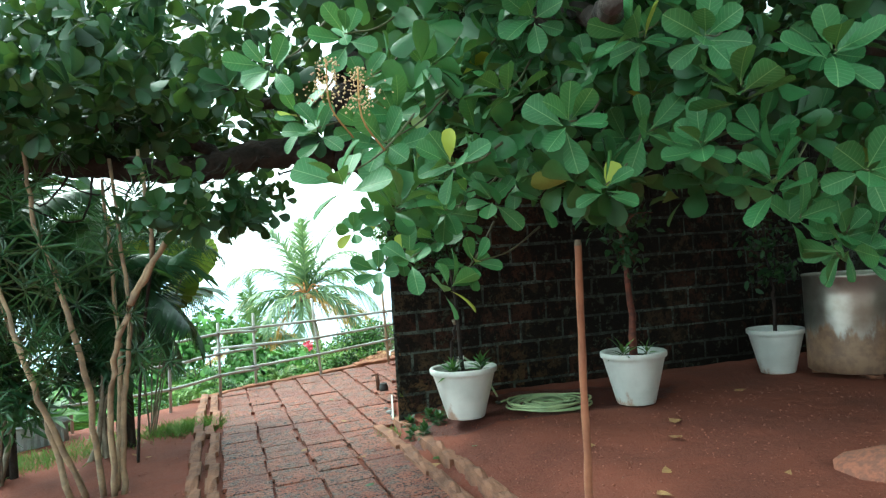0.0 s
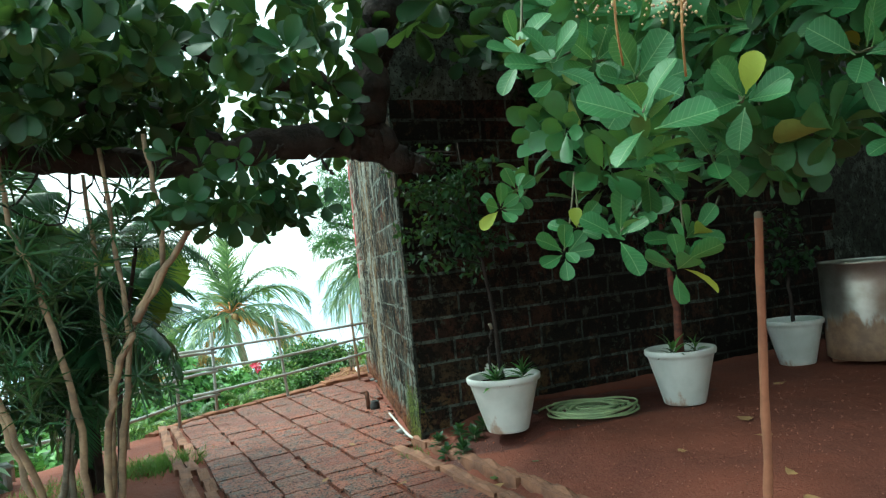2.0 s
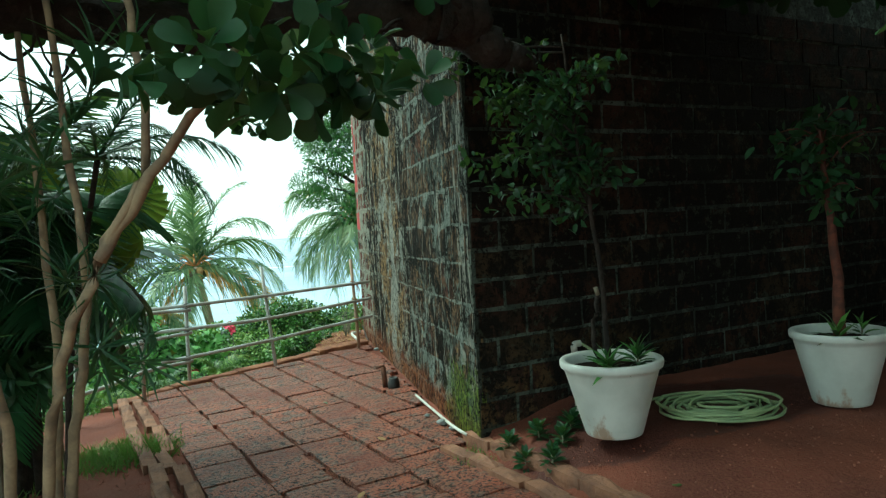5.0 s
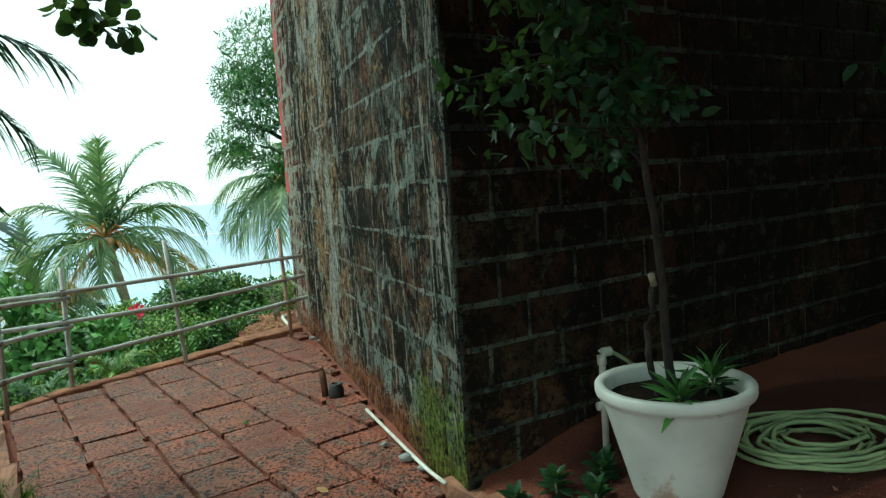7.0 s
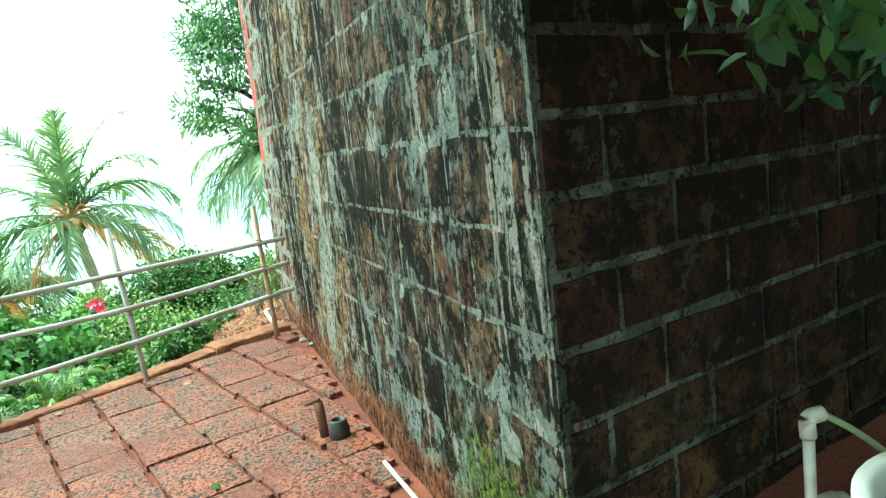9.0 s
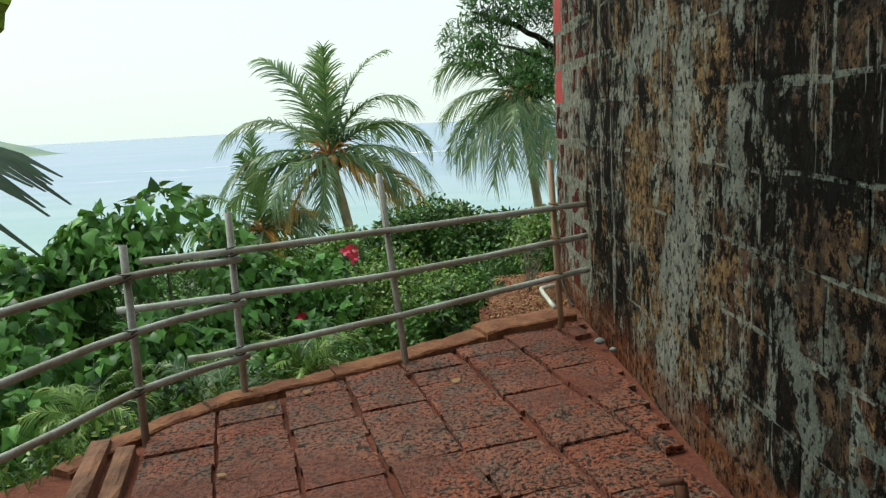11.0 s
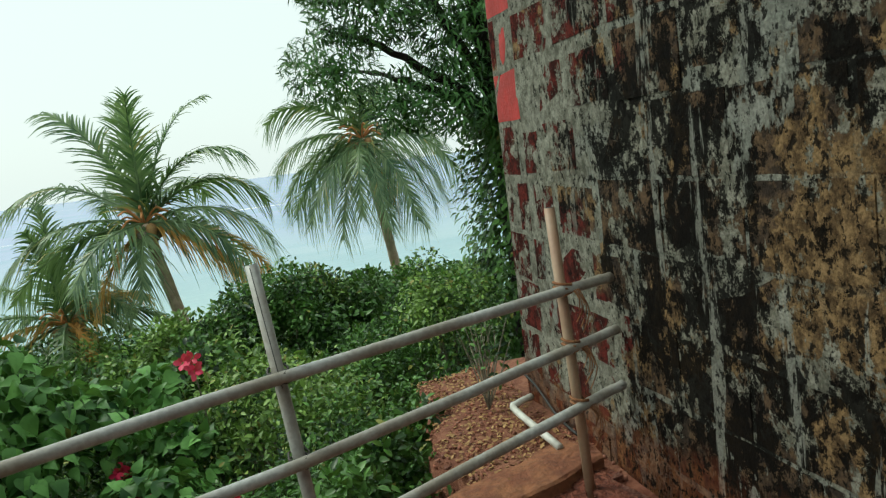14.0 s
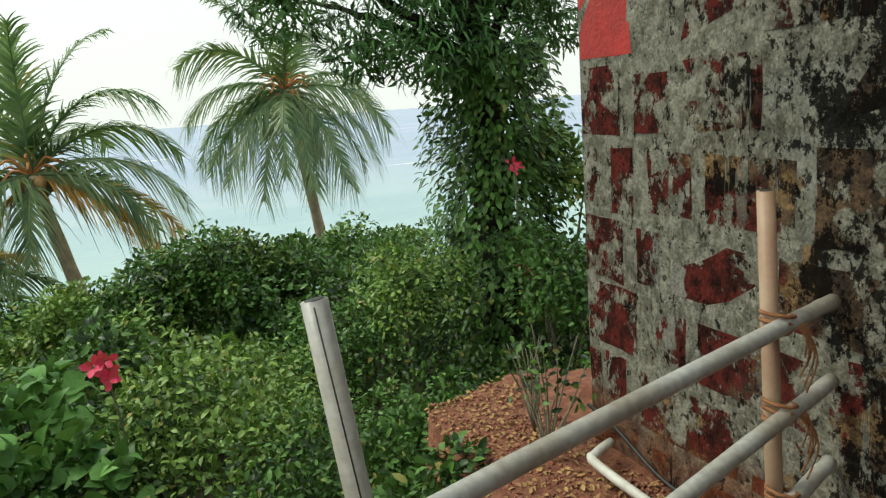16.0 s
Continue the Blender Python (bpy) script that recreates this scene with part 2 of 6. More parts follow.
def paving_mat():
    """Laterite paving: pitted, worn grey on top, red where fresh."""
    m = Mat("laterite_paving", 0.58, spec=0.38)
    p = m.pos()
    pits = m.noise(p, 52.0, 4.0, 0.62)
    c = m.mix(m.noise(p, 5.0, lo=0.35, hi=0.65), (0.40, 0.100, 0.050), (0.25, 0.074, 0.042))
    c = m.mix(m.ramp(m.rand(), 0.2, 1.0), c, m.mix(0.35, c, (0.27, 0.15, 0.11)))
    c = m.mix(m.noise(p, 10.0, 6.0, 0.65, lo=0.52, hi=0.60), c, (0.20, 0.115, 0.088))
    holes = m.noise(p, 75.0, 3.0, 0.6)
    c = m.mix(m.math("MULTIPLY", m.ramp(pits, 0.53, 0.60), 0.4), c, (0.42, 0.21, 0.13))
    c = m.mix(m.ramp(pits, 0.475, 0.43), c, (0.030, 0.013, 0.008))
    c = m.mix(m.math("MULTIPLY", m.ramp(holes, 0.42, 0.32), 0.9), c, (0.025, 0.014, 0.011))
    c = m.mix(m.noise(p, 1.3, 5.0, 0.6, lo=0.52, hi=0.64), c, m.mix(0.6, c, (0.19, 0.05, 0.03)))
    m.color(c)
    m.bump(m.math("ADD", pits, m.math("MULTIPLY", holes, 0.6)), 1.0, 0.035)
    return m.m


def soil_mat():
    m = Mat("red_soil", 0.9, spec=0.25)
    p = m.pos()
    f = m.noise(p, 70.0, 5.0, 0.6)
    c = m.mix(m.noise(p, 1.6, 5.0, lo=0.35, hi=0.65), (0.19, 0.055, 0.034), (0.125, 0.037, 0.026))
    c = m.mix(m.math("MULTIPLY", m.ramp(f, 0.35, 0.7), 0.5), c, (0.23, 0.095, 0.06))
    bank = m.ramp(m.axis("Y"), 10.15, 10.45)
    c = m.mix(m.math("MULTIPLY", bank, 0.85), c, m.mix(m.noise(p, 22.0, 6.0, 0.7, lo=0.35, hi=0.65), (0.28, 0.13, 0.078), (0.14, 0.053, 0.033)))
    # damp where the plants are watered, widened to paint in shade along the wall
    dx = m.math("MULTIPLY", m.math("SUBTRACT", m.axis("X"), 0.75), 0.75)
    dy = m.math("MULTIPLY", m.math("SUBTRACT", m.axis("Y"), m.math("ADD", 5.78, m.math("MULTIPLY", m.axis("X"), 0.12))), 1.65)
    dist = m.math("SQRT", m.math("ADD", m.math("MULTIPLY", dx, dx), m.math("MULTIPLY", dy, dy)))
    wet_and_shade = m.ramp(m.math("ADD", dist, m.math("MULTIPLY", m.noise(p, 3.5, 5.0), 0.5)), 1.12, 1.02)
    c = m.mix(m.math("MULTIPLY", wet_and_shade, 0.8), c, (0.055, 0.016, 0.013))
    m.put(m.b.inputs["Roughness"], m.math("SUBTRACT", 0.9, m.math("MULTIPLY", wet_and_shade, 0.35)))
    # ground off the yard is darker humus
    humus = m.ramp(m.math("ADD", m.axis("Z"), m.math("MULTIPLY", m.noise(p, 2.0), 0.2)), -0.25, -0.55)
    c = m.mix(humus, c, (0.045, 0.04, 0.02))
    m.color(c)
    m.bump(m.math("ADD", f, m.math("MULTIPLY", m.noise(p, 9.0), 2.0)), 0.7, 0.015)
    return m.m


def sea_mat():
    m = Mat("sea_water", 0.25, spec=0.5)
    p = m.pos((0.25, 1.0, 1.0))
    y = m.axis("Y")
    # Greener inshore; horizon haze is put into the far water's colour.
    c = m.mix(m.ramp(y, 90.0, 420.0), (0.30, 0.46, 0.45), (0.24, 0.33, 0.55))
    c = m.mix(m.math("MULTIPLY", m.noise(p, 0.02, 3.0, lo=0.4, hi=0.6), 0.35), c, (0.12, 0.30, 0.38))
    surf = m.noise(m.pos((0.10, 1.0, 1.0)), 0.035, 6.0, 0.6)
    c = m.mix(m.math("MULTIPLY", m.ramp(surf, 0.66, 0.70), 0.85), c, (0.8, 0.82, 0.82))
    m.color(c)
    m.bump(m.noise(p, 0.6, 5.0), 0.35, 0.5)
    return m.m


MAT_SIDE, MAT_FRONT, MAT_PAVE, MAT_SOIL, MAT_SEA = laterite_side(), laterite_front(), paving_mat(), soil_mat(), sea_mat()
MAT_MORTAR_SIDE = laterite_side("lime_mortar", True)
MAT_MORTAR_FRONT = laterite_front("damp_mortar", True)
MAT_REDPAINT = plain("red_painted_brick", (0.45, 0.03, 0.025), (0.33, 0.025, 0.02), 9.0, 0.75, bump=0.6, dist=0.01)
MAT_PVC = plain("grey_pvc", (0.50, 0.51, 0.49), (0.31, 0.28, 0.23), 3.5, 0.40, bump=0.08, dirt=0.25)
MAT_PVC_TAN = plain("sun_browned_pvc", (0.42, 0.30, 0.20), (0.36, 0.22, 0.14), 6.0, 0.5, bump=0.08)
MAT_WHITE_PVC = plain("white_pvc", (0.68, 0.68, 0.62), (0.52, 0.50, 0.44), 9.0, 0.45, bump=0.05)
MAT_ROPE = plain("coir_rope", (0.34, 0.16, 0.07), (0.22, 0.09, 0.04), 30.0, 0.95, bump=0.8, fine=220.0)
MAT_WIRE = plain("black_wire", (0.03, 0.03, 0.03), (0.05, 0.04, 0.035), 30.0, 0.6)
def pot_mat():
    m = Mat("white_plastic_pot", 0.45)
    p = m.pos()
    c = m.mix(m.noise(p, 5.0, lo=0.3, hi=0.7), (0.72, 0.74, 0.70), (0.58, 0.60, 0.56))
    mud = m.ramp(m.math("ADD", m.math("SUBTRACT", 0.42, m.axis("Z")), m.math("MULTIPLY", m.math("SUBTRACT", m.noise(m.pos((1, 1, 0.5)), 7.0, 5.0, 0.65), 0.5), 1.5)), 0.22, 0.40)
    c = m.mix(m.math("MULTIPLY", mud, 0.75), c, (0.36, 0.20, 0.11))
    m.color(c)
    m.bump(m.noise(p, 90.0), 0.06, 0.003)
    return m.m


MAT_POT = pot_mat()
MAT_POTSOIL = plain("dark_potting_soil", (0.009, 0.006, 0.004), (0.022, 0.013, 0.008), 12.0, 0.95, bump=0.9, dist=0.02, spec=0.1)
def drum_mat():
    """Dull steel that has rusted tan from the foot up."""
    m = Mat("dull_steel_drum", 0.35, 0.85)
    p = m.pos()
    steel = m.mix(m.noise(p, 4.0, lo=0.35, hi=0.65), (0.50, 0.49, 0.45), (0.36, 0.33, 0.28))
    rust = m.mix(m.noise(p, 11.0, 6.0, lo=0.35, hi=0.65), (0.33, 0.19, 0.10), (0.20, 0.10, 0.055))
    worn = m.ramp(m.math("ADD", m.math("SUBTRACT", 0.66, m.axis("Z")), m.math("MULTIPLY", m.math("SUBTRACT", m.noise(m.pos((1, 1, 0.35)), 5.0, 7.0, 0.65), 0.5), 0.9)), -0.02, 0.10)
    m.color(m.mix(m.math("MULTIPLY", worn, 0.85), steel, rust))
    m.put(m.b.inputs["Metallic"], m.math("SUBTRACT", 0.85, m.math("MULTIPLY", worn, 0.6)))
    m.put(m.b.inputs["Roughness"], m.math("ADD", 0.30, m.math("MULTIPLY", worn, 0.35)))
    m.bump(m.noise(p, 30.0), 0.12, 0.004)
    return m.m


MAT_STEEL = drum_mat()
MAT_REDBARK = plain("red_sapling_bark", (0.17, 0.050, 0.032), (0.08, 0.030, 0.022), 18.0, 0.85, bump=0.5)
MAT_RUST = plain("rusted_steel", (0.16, 0.06, 0.03), (0.07, 0.035, 0.025), 14.0, 0.85, bump=0.6)
MAT_BLACK = plain("black_plastic", (0.015, 0.015, 0.015), (0.03, 0.03, 0.028), 9.0, 0.5)
MAT_HOSE = plain("pale_green_hose", (0.36, 0.44, 0.22), (0.26, 0.34, 0.18), 8.0, 0.5, bump=0.05)
MAT_STAKE = plain("brown_wooden_stake", (0.33, 0.14, 0.075), (0.24, 0.10, 0.055), 7.0, 0.8, bump=0.4)
MAT_BARK = plain("dark_rough_bark", (0.040, 0.028, 0.022), (0.014, 0.011, 0.010), 9.0, 0.95, bump=0.9, dist=0.02, fine=35.0, dirt=0.4)
MAT_STEM = plain("grey_brown_stem", (0.25, 0.22, 0.16), (0.14, 0.125, 0.09), 12.0, 0.85, bump=0.5)
MAT_SHOOT = plain("green_brown_shoot", (0.10, 0.12, 0.05), (0.07, 0.06, 0.035), 12.0, 0.8, bump=0.3)
MAT_CANE = plain("tan_brown_stem", (0.34, 0.25, 0.15), (0.20, 0.15, 0.10), 12.0, 0.85, bump=0.5)
MAT_PALMTRUNK = plain("palm_trunk_bark", (0.58, 0.46, 0.34), (0.42, 0.32, 0.23), 6.0, 0.9, bump=0.6, dist=0.02)
MAT_BLOOM = plain("orange_palm_flower", (0.62, 0.27, 0.09), (0.48, 0.20, 0.07), 9.0, 0.8, bump=0.5)
MAT_KERB = plain("kerb_stone", (0.28, 0.13, 0.075), (0.17, 0.08, 0.050), 7.0, 0.9, bump=0.8, dist=0.015, fine=45.0)
MAT_CONCRETE = plain("grey_concrete", (0.34, 0.35, 0.34), (0.22, 0.24, 0.23), 5.0, 0.9, bump=0.5)
MAT_DRYLEAF = plain("dry_leaf", (0.42, 0.26, 0.10), (0.30, 0.17, 0.07), 20.0, 0.8)
MAT_EDGE = plain("red_edge_earth", (0.30, 0.125, 0.058), (0.19, 0.066, 0.034), 7.0, 0.95, bump=0.9, dist=0.015, fine=40.0, dirt=0.35)
MAT_PEBBLE = plain("laterite_gravel", (0.34, 0.13, 0.08), (0.22, 0.10, 0.07), 30.0, 0.95, bump=0.6)
LEAF_CASHEW = leaf_mat("cashew_leaf", (0.022, 0.085, 0.030), (0.055, 0.18, 0.055), None, rough=0.48, vein=True, spec=0.28)
LEAF_INNER = leaf_mat("inner_cashew_leaf", (0.025, 0.085, 0.03), (0.05, 0.16, 0.05), (0.25, 0.28, 0.05), 0.985, rough=0.45)
# Darker than LEAF_CASHEW: crown shade put into the colour, also for plants by the wall.
LEAF_SHADED = leaf_mat("shaded_leaf", (0.010, 0.034, 0.016), (0.028, 0.085, 0.030), (0.14, 0.16, 0.03), 0.99, rough=0.45, trans=0.18, spec=0.3)
LEAF_SHRUB = leaf_mat("shrub_leaf", (0.004, 0.022, 0.006), (0.12, 0.255, 0.052), (0.26, 0.25, 0.06), 0.97, rough=0.36, trans=0.10, spec=0.3)
LEAF_LIME = leaf_mat("light_shrub_leaf", (0.012, 0.05, 0.010), (0.27, 0.42, 0.09), (0.32, 0.28, 0.08), 0.96, rough=0.38, trans=0.10, spec=0.3)
LEAF_HEART = leaf_mat("heart_leaf", (0.008, 0.042, 0.012), (0.19, 0.40, 0.10), (0.35, 0.30, 0.06), 0.985, rough=0.4, spec=0.2)
LEAF_MANGO = leaf_mat("mango_leaf", (0.006, 0.030, 0.010), (0.12, 0.28, 0.07), None, rough=0.35, trans=0.12, spec=0.3)
LEAF_DRAC = leaf_mat("dracaena_leaf", (0.012, 0.048, 0.023), (0.044, 0.125, 0.052), None, rough=0.32, trans=0.18)
LEAF_PALM = leaf_mat("palm_leaflet", (0.040, 0.105, 0.050), (0.26, 0.36, 0.16), (0.42, 0.36, 0.12), 0.95, rough=0.38, trans=0.28, spec=0.5)
LEAF_PALMDRY = leaf_mat("dry_palm_leaflet", (0.55, 0.22, 0.05), (0.72, 0.42, 0.12), None, rough=0.6, trans=0.45)
LEAF_GRASS = leaf_mat("grass_blade", (0.06, 0.14, 0.02), (0.14, 0.25, 0.05), None, rough=0.5)
LEAF_FAN = leaf_mat("fan_palm_leaf", (0.10, 0.17, 0.03), (0.30, 0.28, 0.05), (0.45, 0.28, 0.05), 0.8, rough=0.45, trans=0.5)
PETAL = leaf_mat("red_petal", (0.62, 0.015, 0.08), (0.75, 0.04, 0.13), None, rough=0.5, trans=0.1)


# ---- mesh helpers ----
rng = np.random.default_rng(7)


def mesh_of(name, verts, faces, mat, smooth=False):
    me = bpy.data.meshes.new(name)
    me.from_pydata([tuple(v) for v in verts], [], [tuple(f) for f in faces])
    me.materials.append(mat)
    if smooth:
        me.shade_smooth()
    me.update()
    return me


def put(name, me, parent=None, label="", m=None):
    ob = new(name, me)
    if parent is not None:
        ob.parent = parent
    if m is not None:
        ob.matrix_basis = m
    if label:
        ob["label"] = label
    return ob


def part(name, bm, material, parent, label="", smooth=True):
    me = bpy.data.meshes.new(name)
    bm.to_mesh(me)
    bm.free()
    me.materials.append(material)
    if smooth:
        me.shade_smooth()
    return put(name, me, parent, label)


def thing(name, at=(0, 0, 0), label="", category="", group="", kind=""):
    ob = new(name)
    ob.location = at
    ob.empty_display_size = 0.1
    return tagged(ob, label, category, group, kind)


def cloud(name, template, rots, poss, mat, parent=None, label="", smooth=True):
    """Many copies of one small piece joined into one mesh. rots: N x 3 x 3, poss: N x 3."""
    tv, tf = np.array(template[0], float), template[1]
    n, k = len(poss), len(tv)
    v = (np.einsum("nij,kj->nki", rots, tv) + np.asarray(poss)[:, None, :]).reshape(-1, 3)
    me = bpy.data.meshes.new(name)
    flat = np.array([i for f in tf for i in f])
    sizes = np.array([len(f) for f in tf])
    loops = (flat[None, :] + (np.arange(n) * k)[:, None]).ravel()
    tot = np.tile(sizes, n)
    me.vertices.add(n * k)
    me.vertices.foreach_set("co", v.ravel())
    me.loops.add(len(loops))
    me.loops.foreach_set("vertex_index", loops.astype(np.int32))
    me.polygons.add(len(tot))
    me.polygons.foreach_set("loop_start", np.concatenate(([0], np.cumsum(tot)[:-1])).astype(np.int32))
    me.materials.append(mat)
    me.update(calc_edges=True)
    me.validate()
    if smooth:
        me.shade_smooth()
    return put(name, me, parent, label)


def basis(fwd, up):
    """Rotations whose y axis is fwd and whose z axis leans to up (N x 3 each)."""
    f = fwd / np.linalg.norm(fwd, axis=1, keepdims=True)
    x = np.cross(f, up)
    x /= np.linalg.norm(x, axis=1, keepdims=True) + 1e-9
    z = np.cross(x, f)
    return np.stack([x, f, z], axis=2)


def blade(length_steps, half_widths, bend, fold=0.12):
    """A leaf along +y of length 1: three vertices a row."""
    v, f = [], []
    n = len(length_steps)
    for s, w in zip(length_steps, half_widths):
        z = -bend * s * s
        v += [(-w, s, z + fold * w), (0, s, z), (w, s, z + fold * w)]
    for i in range(n - 1):
        a = 3 * i
        f += [(a, a + 1, a + 4, a + 3), (a + 1, a + 2, a + 5, a + 4)]
    return v, f


CASHEW = blade((0, 0.10, 0.35, 0.62, 0.85, 0.96, 1.0), (0.012, 0.02, 0.15, 0.27, 0.28, 0.18, 0.05), 0.22, 0.35)
OVAL = blade((0, 0.3, 0.7, 1.0), (0.02, 0.24, 0.22, 0.01), 0.25, 0.3)
HEART = blade((-0.08, 0.12, 0.4, 0.75, 1.0), (0.16, 0.40, 0.38, 0.16, 0.01), 0.45, 0.25)
LANCE = blade((0, 0.25, 0.65, 1.0), (0.015, 0.11, 0.09, 0.005), 0.35, 0.3)
STRIP = blade((0, 0.2, 0.6, 1.0), (0.012, 0.030, 0.024, 0.002), 0.35, 0.4)


def tube_mesh(points, radii, sides=10, cap=True):
    pts = [Vector(p) for p in points]
    v, f = [], []
    for i, p in enumerate(pts):
        d = (pts[min(i + 1, len(pts) - 1)] - pts[max(i - 1, 0)]).normalized()
        ref = Vector((0, 0, 1)) if abs(d.z) < 0.9 else Vector((1, 0, 0))
        a = d.cross(ref).normalized()
        b = d.cross(a)
        r = radii[i] if hasattr(radii, "__len__") else radii
        for k in range(sides):
            t = 2 * math.pi * k / sides
            v.append(p + (a * math.cos(t) + b * math.sin(t)) * r)
    for i in range(len(pts) - 1):
        for k in range(sides):
            n = (k + 1) % sides
            f.append((i * sides + k, i * sides + n, (i + 1) * sides + n, (i + 1) * sides + k))
    if cap:
        f.append(tuple(range(sides - 1, -1, -1)))
        f.append(tuple((len(pts) - 1) * sides + k for k in range(sides)))
    return v, f


def tube(name, points, radii, mat, parent=None, label="", sides=10, smooth=True):
    v, f = tube_mesh(points, radii, sides)
    return put(name, mesh_of(name, v, f, mat, smooth), parent, label)


def smooth_path(points, steps=6, wobble=0.0):
    """A Catmull-Rom run through the points."""
    p = [Vector(q) for q in points]
    p = [2 * p[0] - p[1]] + p + [2 * p[-1] - p[-2]]
    out = []
    for i in range(1, len(p) - 2):
        for s in range(steps):
            t = s / steps
            a, b, c, d = p[i - 1], p[i], p[i + 1], p[i + 2]
            q = 0.5 * ((2 * b) + (c - a) * t + (2 * a - 5 * b + 4 * c - d) * t * t + (3 * b - a - 3 * c + d) * t ** 3)
            out.append(q + Vector(rng.normal(0, wobble, 3)) if wobble else q)
    out.append(p[-2])
    return out


def lathe(profile, sides=32):
    """Verts and faces of a turned shape; profile: (radius, z)."""
    v, f = [], []
    for r, z in profile:
        v += [(r * math.cos(2 * math.pi * k / sides), r * math.sin(2 * math.pi * k / sides), z) for k in range(sides)]
    for i in range(len(profile) - 1):
        for k in range(sides):
            n = (k + 1) % sides
            f.append((i * sides + k, i * sides + n, (i + 1) * sides + n, (i + 1) * sides + k))
    return v, f


def rough_block(name, mat, seed, nx=3, nz=2, lump=0.03, chamfer=0.05):
    """A unit block 1 x 1 x 1, front towards -y at y = 0, with worn corners and an uneven face."""
    r = np.random.default_rng(seed)
    v, f = [], []
    xs, zs = np.linspace(0, 1, nx + 1), np.linspace(0, 1, nz + 1)
    for j, z in enumerate(zs):
        for i, x in enumerate(xs):
            edge = i in (0, nx) or j in (0, nz)
            v.append((x + (r.normal(0, 0.012) if not edge else r.normal(0, 0.008)), (chamfer if edge else 0) + r.normal(0, lump) * (0.4 if edge else 1), z + r.normal(0, 0.015)))
    w = nx + 1
    for j in range(nz):
        for i in range(nx):
            a = j * w + i
            f.append((a, a + 1, a + w + 1, a + w))
    rim = list(range(w)) + [j * w + nx for j in range(1, nz + 1)] + [nz * w + i for i in range(nx - 1, -1, -1)] + [j * w for j in range(nz - 1, 0, -1)]
    base = len(v)
    for k in rim:
        v.append((v[k][0], 1.0, v[k][2]))
    for k in range(len(rim)):
        n = (k + 1) % len(rim)
        f.append((rim[n], rim[k], base + k, base + n))
    return mesh_of(name, v, f, mat)


def bevel_box(bm, lo, hi, bevel=0.005):
    made = bmesh.ops.create_cube(bm, size=1.0)["verts"]
    for q in made:
        q.co = Vector([l + (h - l) * (c + 0.5) for l, h, c in zip(lo, hi, q.co)])
    es = list({e for q in made for e in q.link_edges})
    bmesh.ops.bevel(bm, geom=es, offset=bevel, segments=2, affect="EDGES")


# ---- the plan ----
PATH_O, PATH_D, PATH_A = Vector((-1.69, 4.94, 0)), Vector((-0.303, 0.953, 0)), Vector((0.953, 0.303, 0))  # left edge, along, across
RAIL = [(-0.88, 10.31), (-1.80, 9.95), (-2.66, 9.72), (-3.00, 9.26), (-3.36, 8.50), (-4.25, 7.95), (-5.60, 7.35)]


def floor_z(x):
    return -0.01 + 0.06 * (x + 0.8)


def side_x(y):
    return -0.467 - 0.052 * (y - 6.05)


def front_y(x):
    return 6.2 + 0.30 * (x + 0.475)


def step(v, a, b):
    t = np.clip((v - a) / (b - a), 0, 1)
    return t * t * (3 - 2 * t)


def ground_height(x, y):
    """Yard, path, the edge behind the railing, the earth bank and the hillside down to the sea."""
    path = floor_z(x) - 0.036
    left = floor_z(x) - 0.025 + 0.012 * np.sin(x * 1.7 + y)
    across = (x - PATH_O.x) * PATH_A.x + (y - PATH_O.y) * PATH_A.y
    kerb_r = 1.60
    yard = 0.21 - 0.12 * (1 - step(across, kerb_r, kerb_r + 0.7))
    z = np.where(across < -0.05, left, path)
    in_yard = step(across, kerb_r - 0.06, kerb_r + 0.02) * (1 - step(y, 6.0, 6.2) * (x < -0.4))
    z = z + (yard - z) * in_yard
    # how far past the edge of the terrace
    e1 = ((y - 10.52) - 0.48 * (x + 0.86)) * 0.9
    e2 = (y - 9.55) * 0.62 - (x + 2.85) * 0.78
    e3 = (y - 8.25) * 0.90 - (x + 3.9) * 0.42
    e = np.minimum(np.maximum(e1, e2 - 0.08), np.where(x < -3.0, e3, 99))
    e = np.where(x > -0.6, (y - 11.8), e)
    drop = -0.1 - 1.6 * step(e, 0.02, 0.22) - 0.20 * np.clip(e - 1.4, 0, 14) - 0.32 * np.clip(e - 15, 0, 200)
    z = np.where(e > 0.02, np.minimum(z, drop), z)
    ragged = 0.06 * np.sin(y * 6) + 0.03 * np.sin(y * 17)
    rim = 1.12 + 0.20 * np.exp(-((y - 11.0) / 0.6) ** 2) + ragged
    bank = -0.01 - 2.2 * step(y, 12.05 + 0.1 * np.sin(x * 7), 12.5) - 2.0 * step(-x, rim, rim + 0.16) - 0.03 * (y - 10.3) - 4 * np.clip(y - 12.9, 0, 99) - 4 * np.clip(-x - 1.8, 0, 99)
    z = np.where((e1 > 0.04) & (x < 6), np.maximum(z, bank), z)
    return np.maximum(z, -40.0)


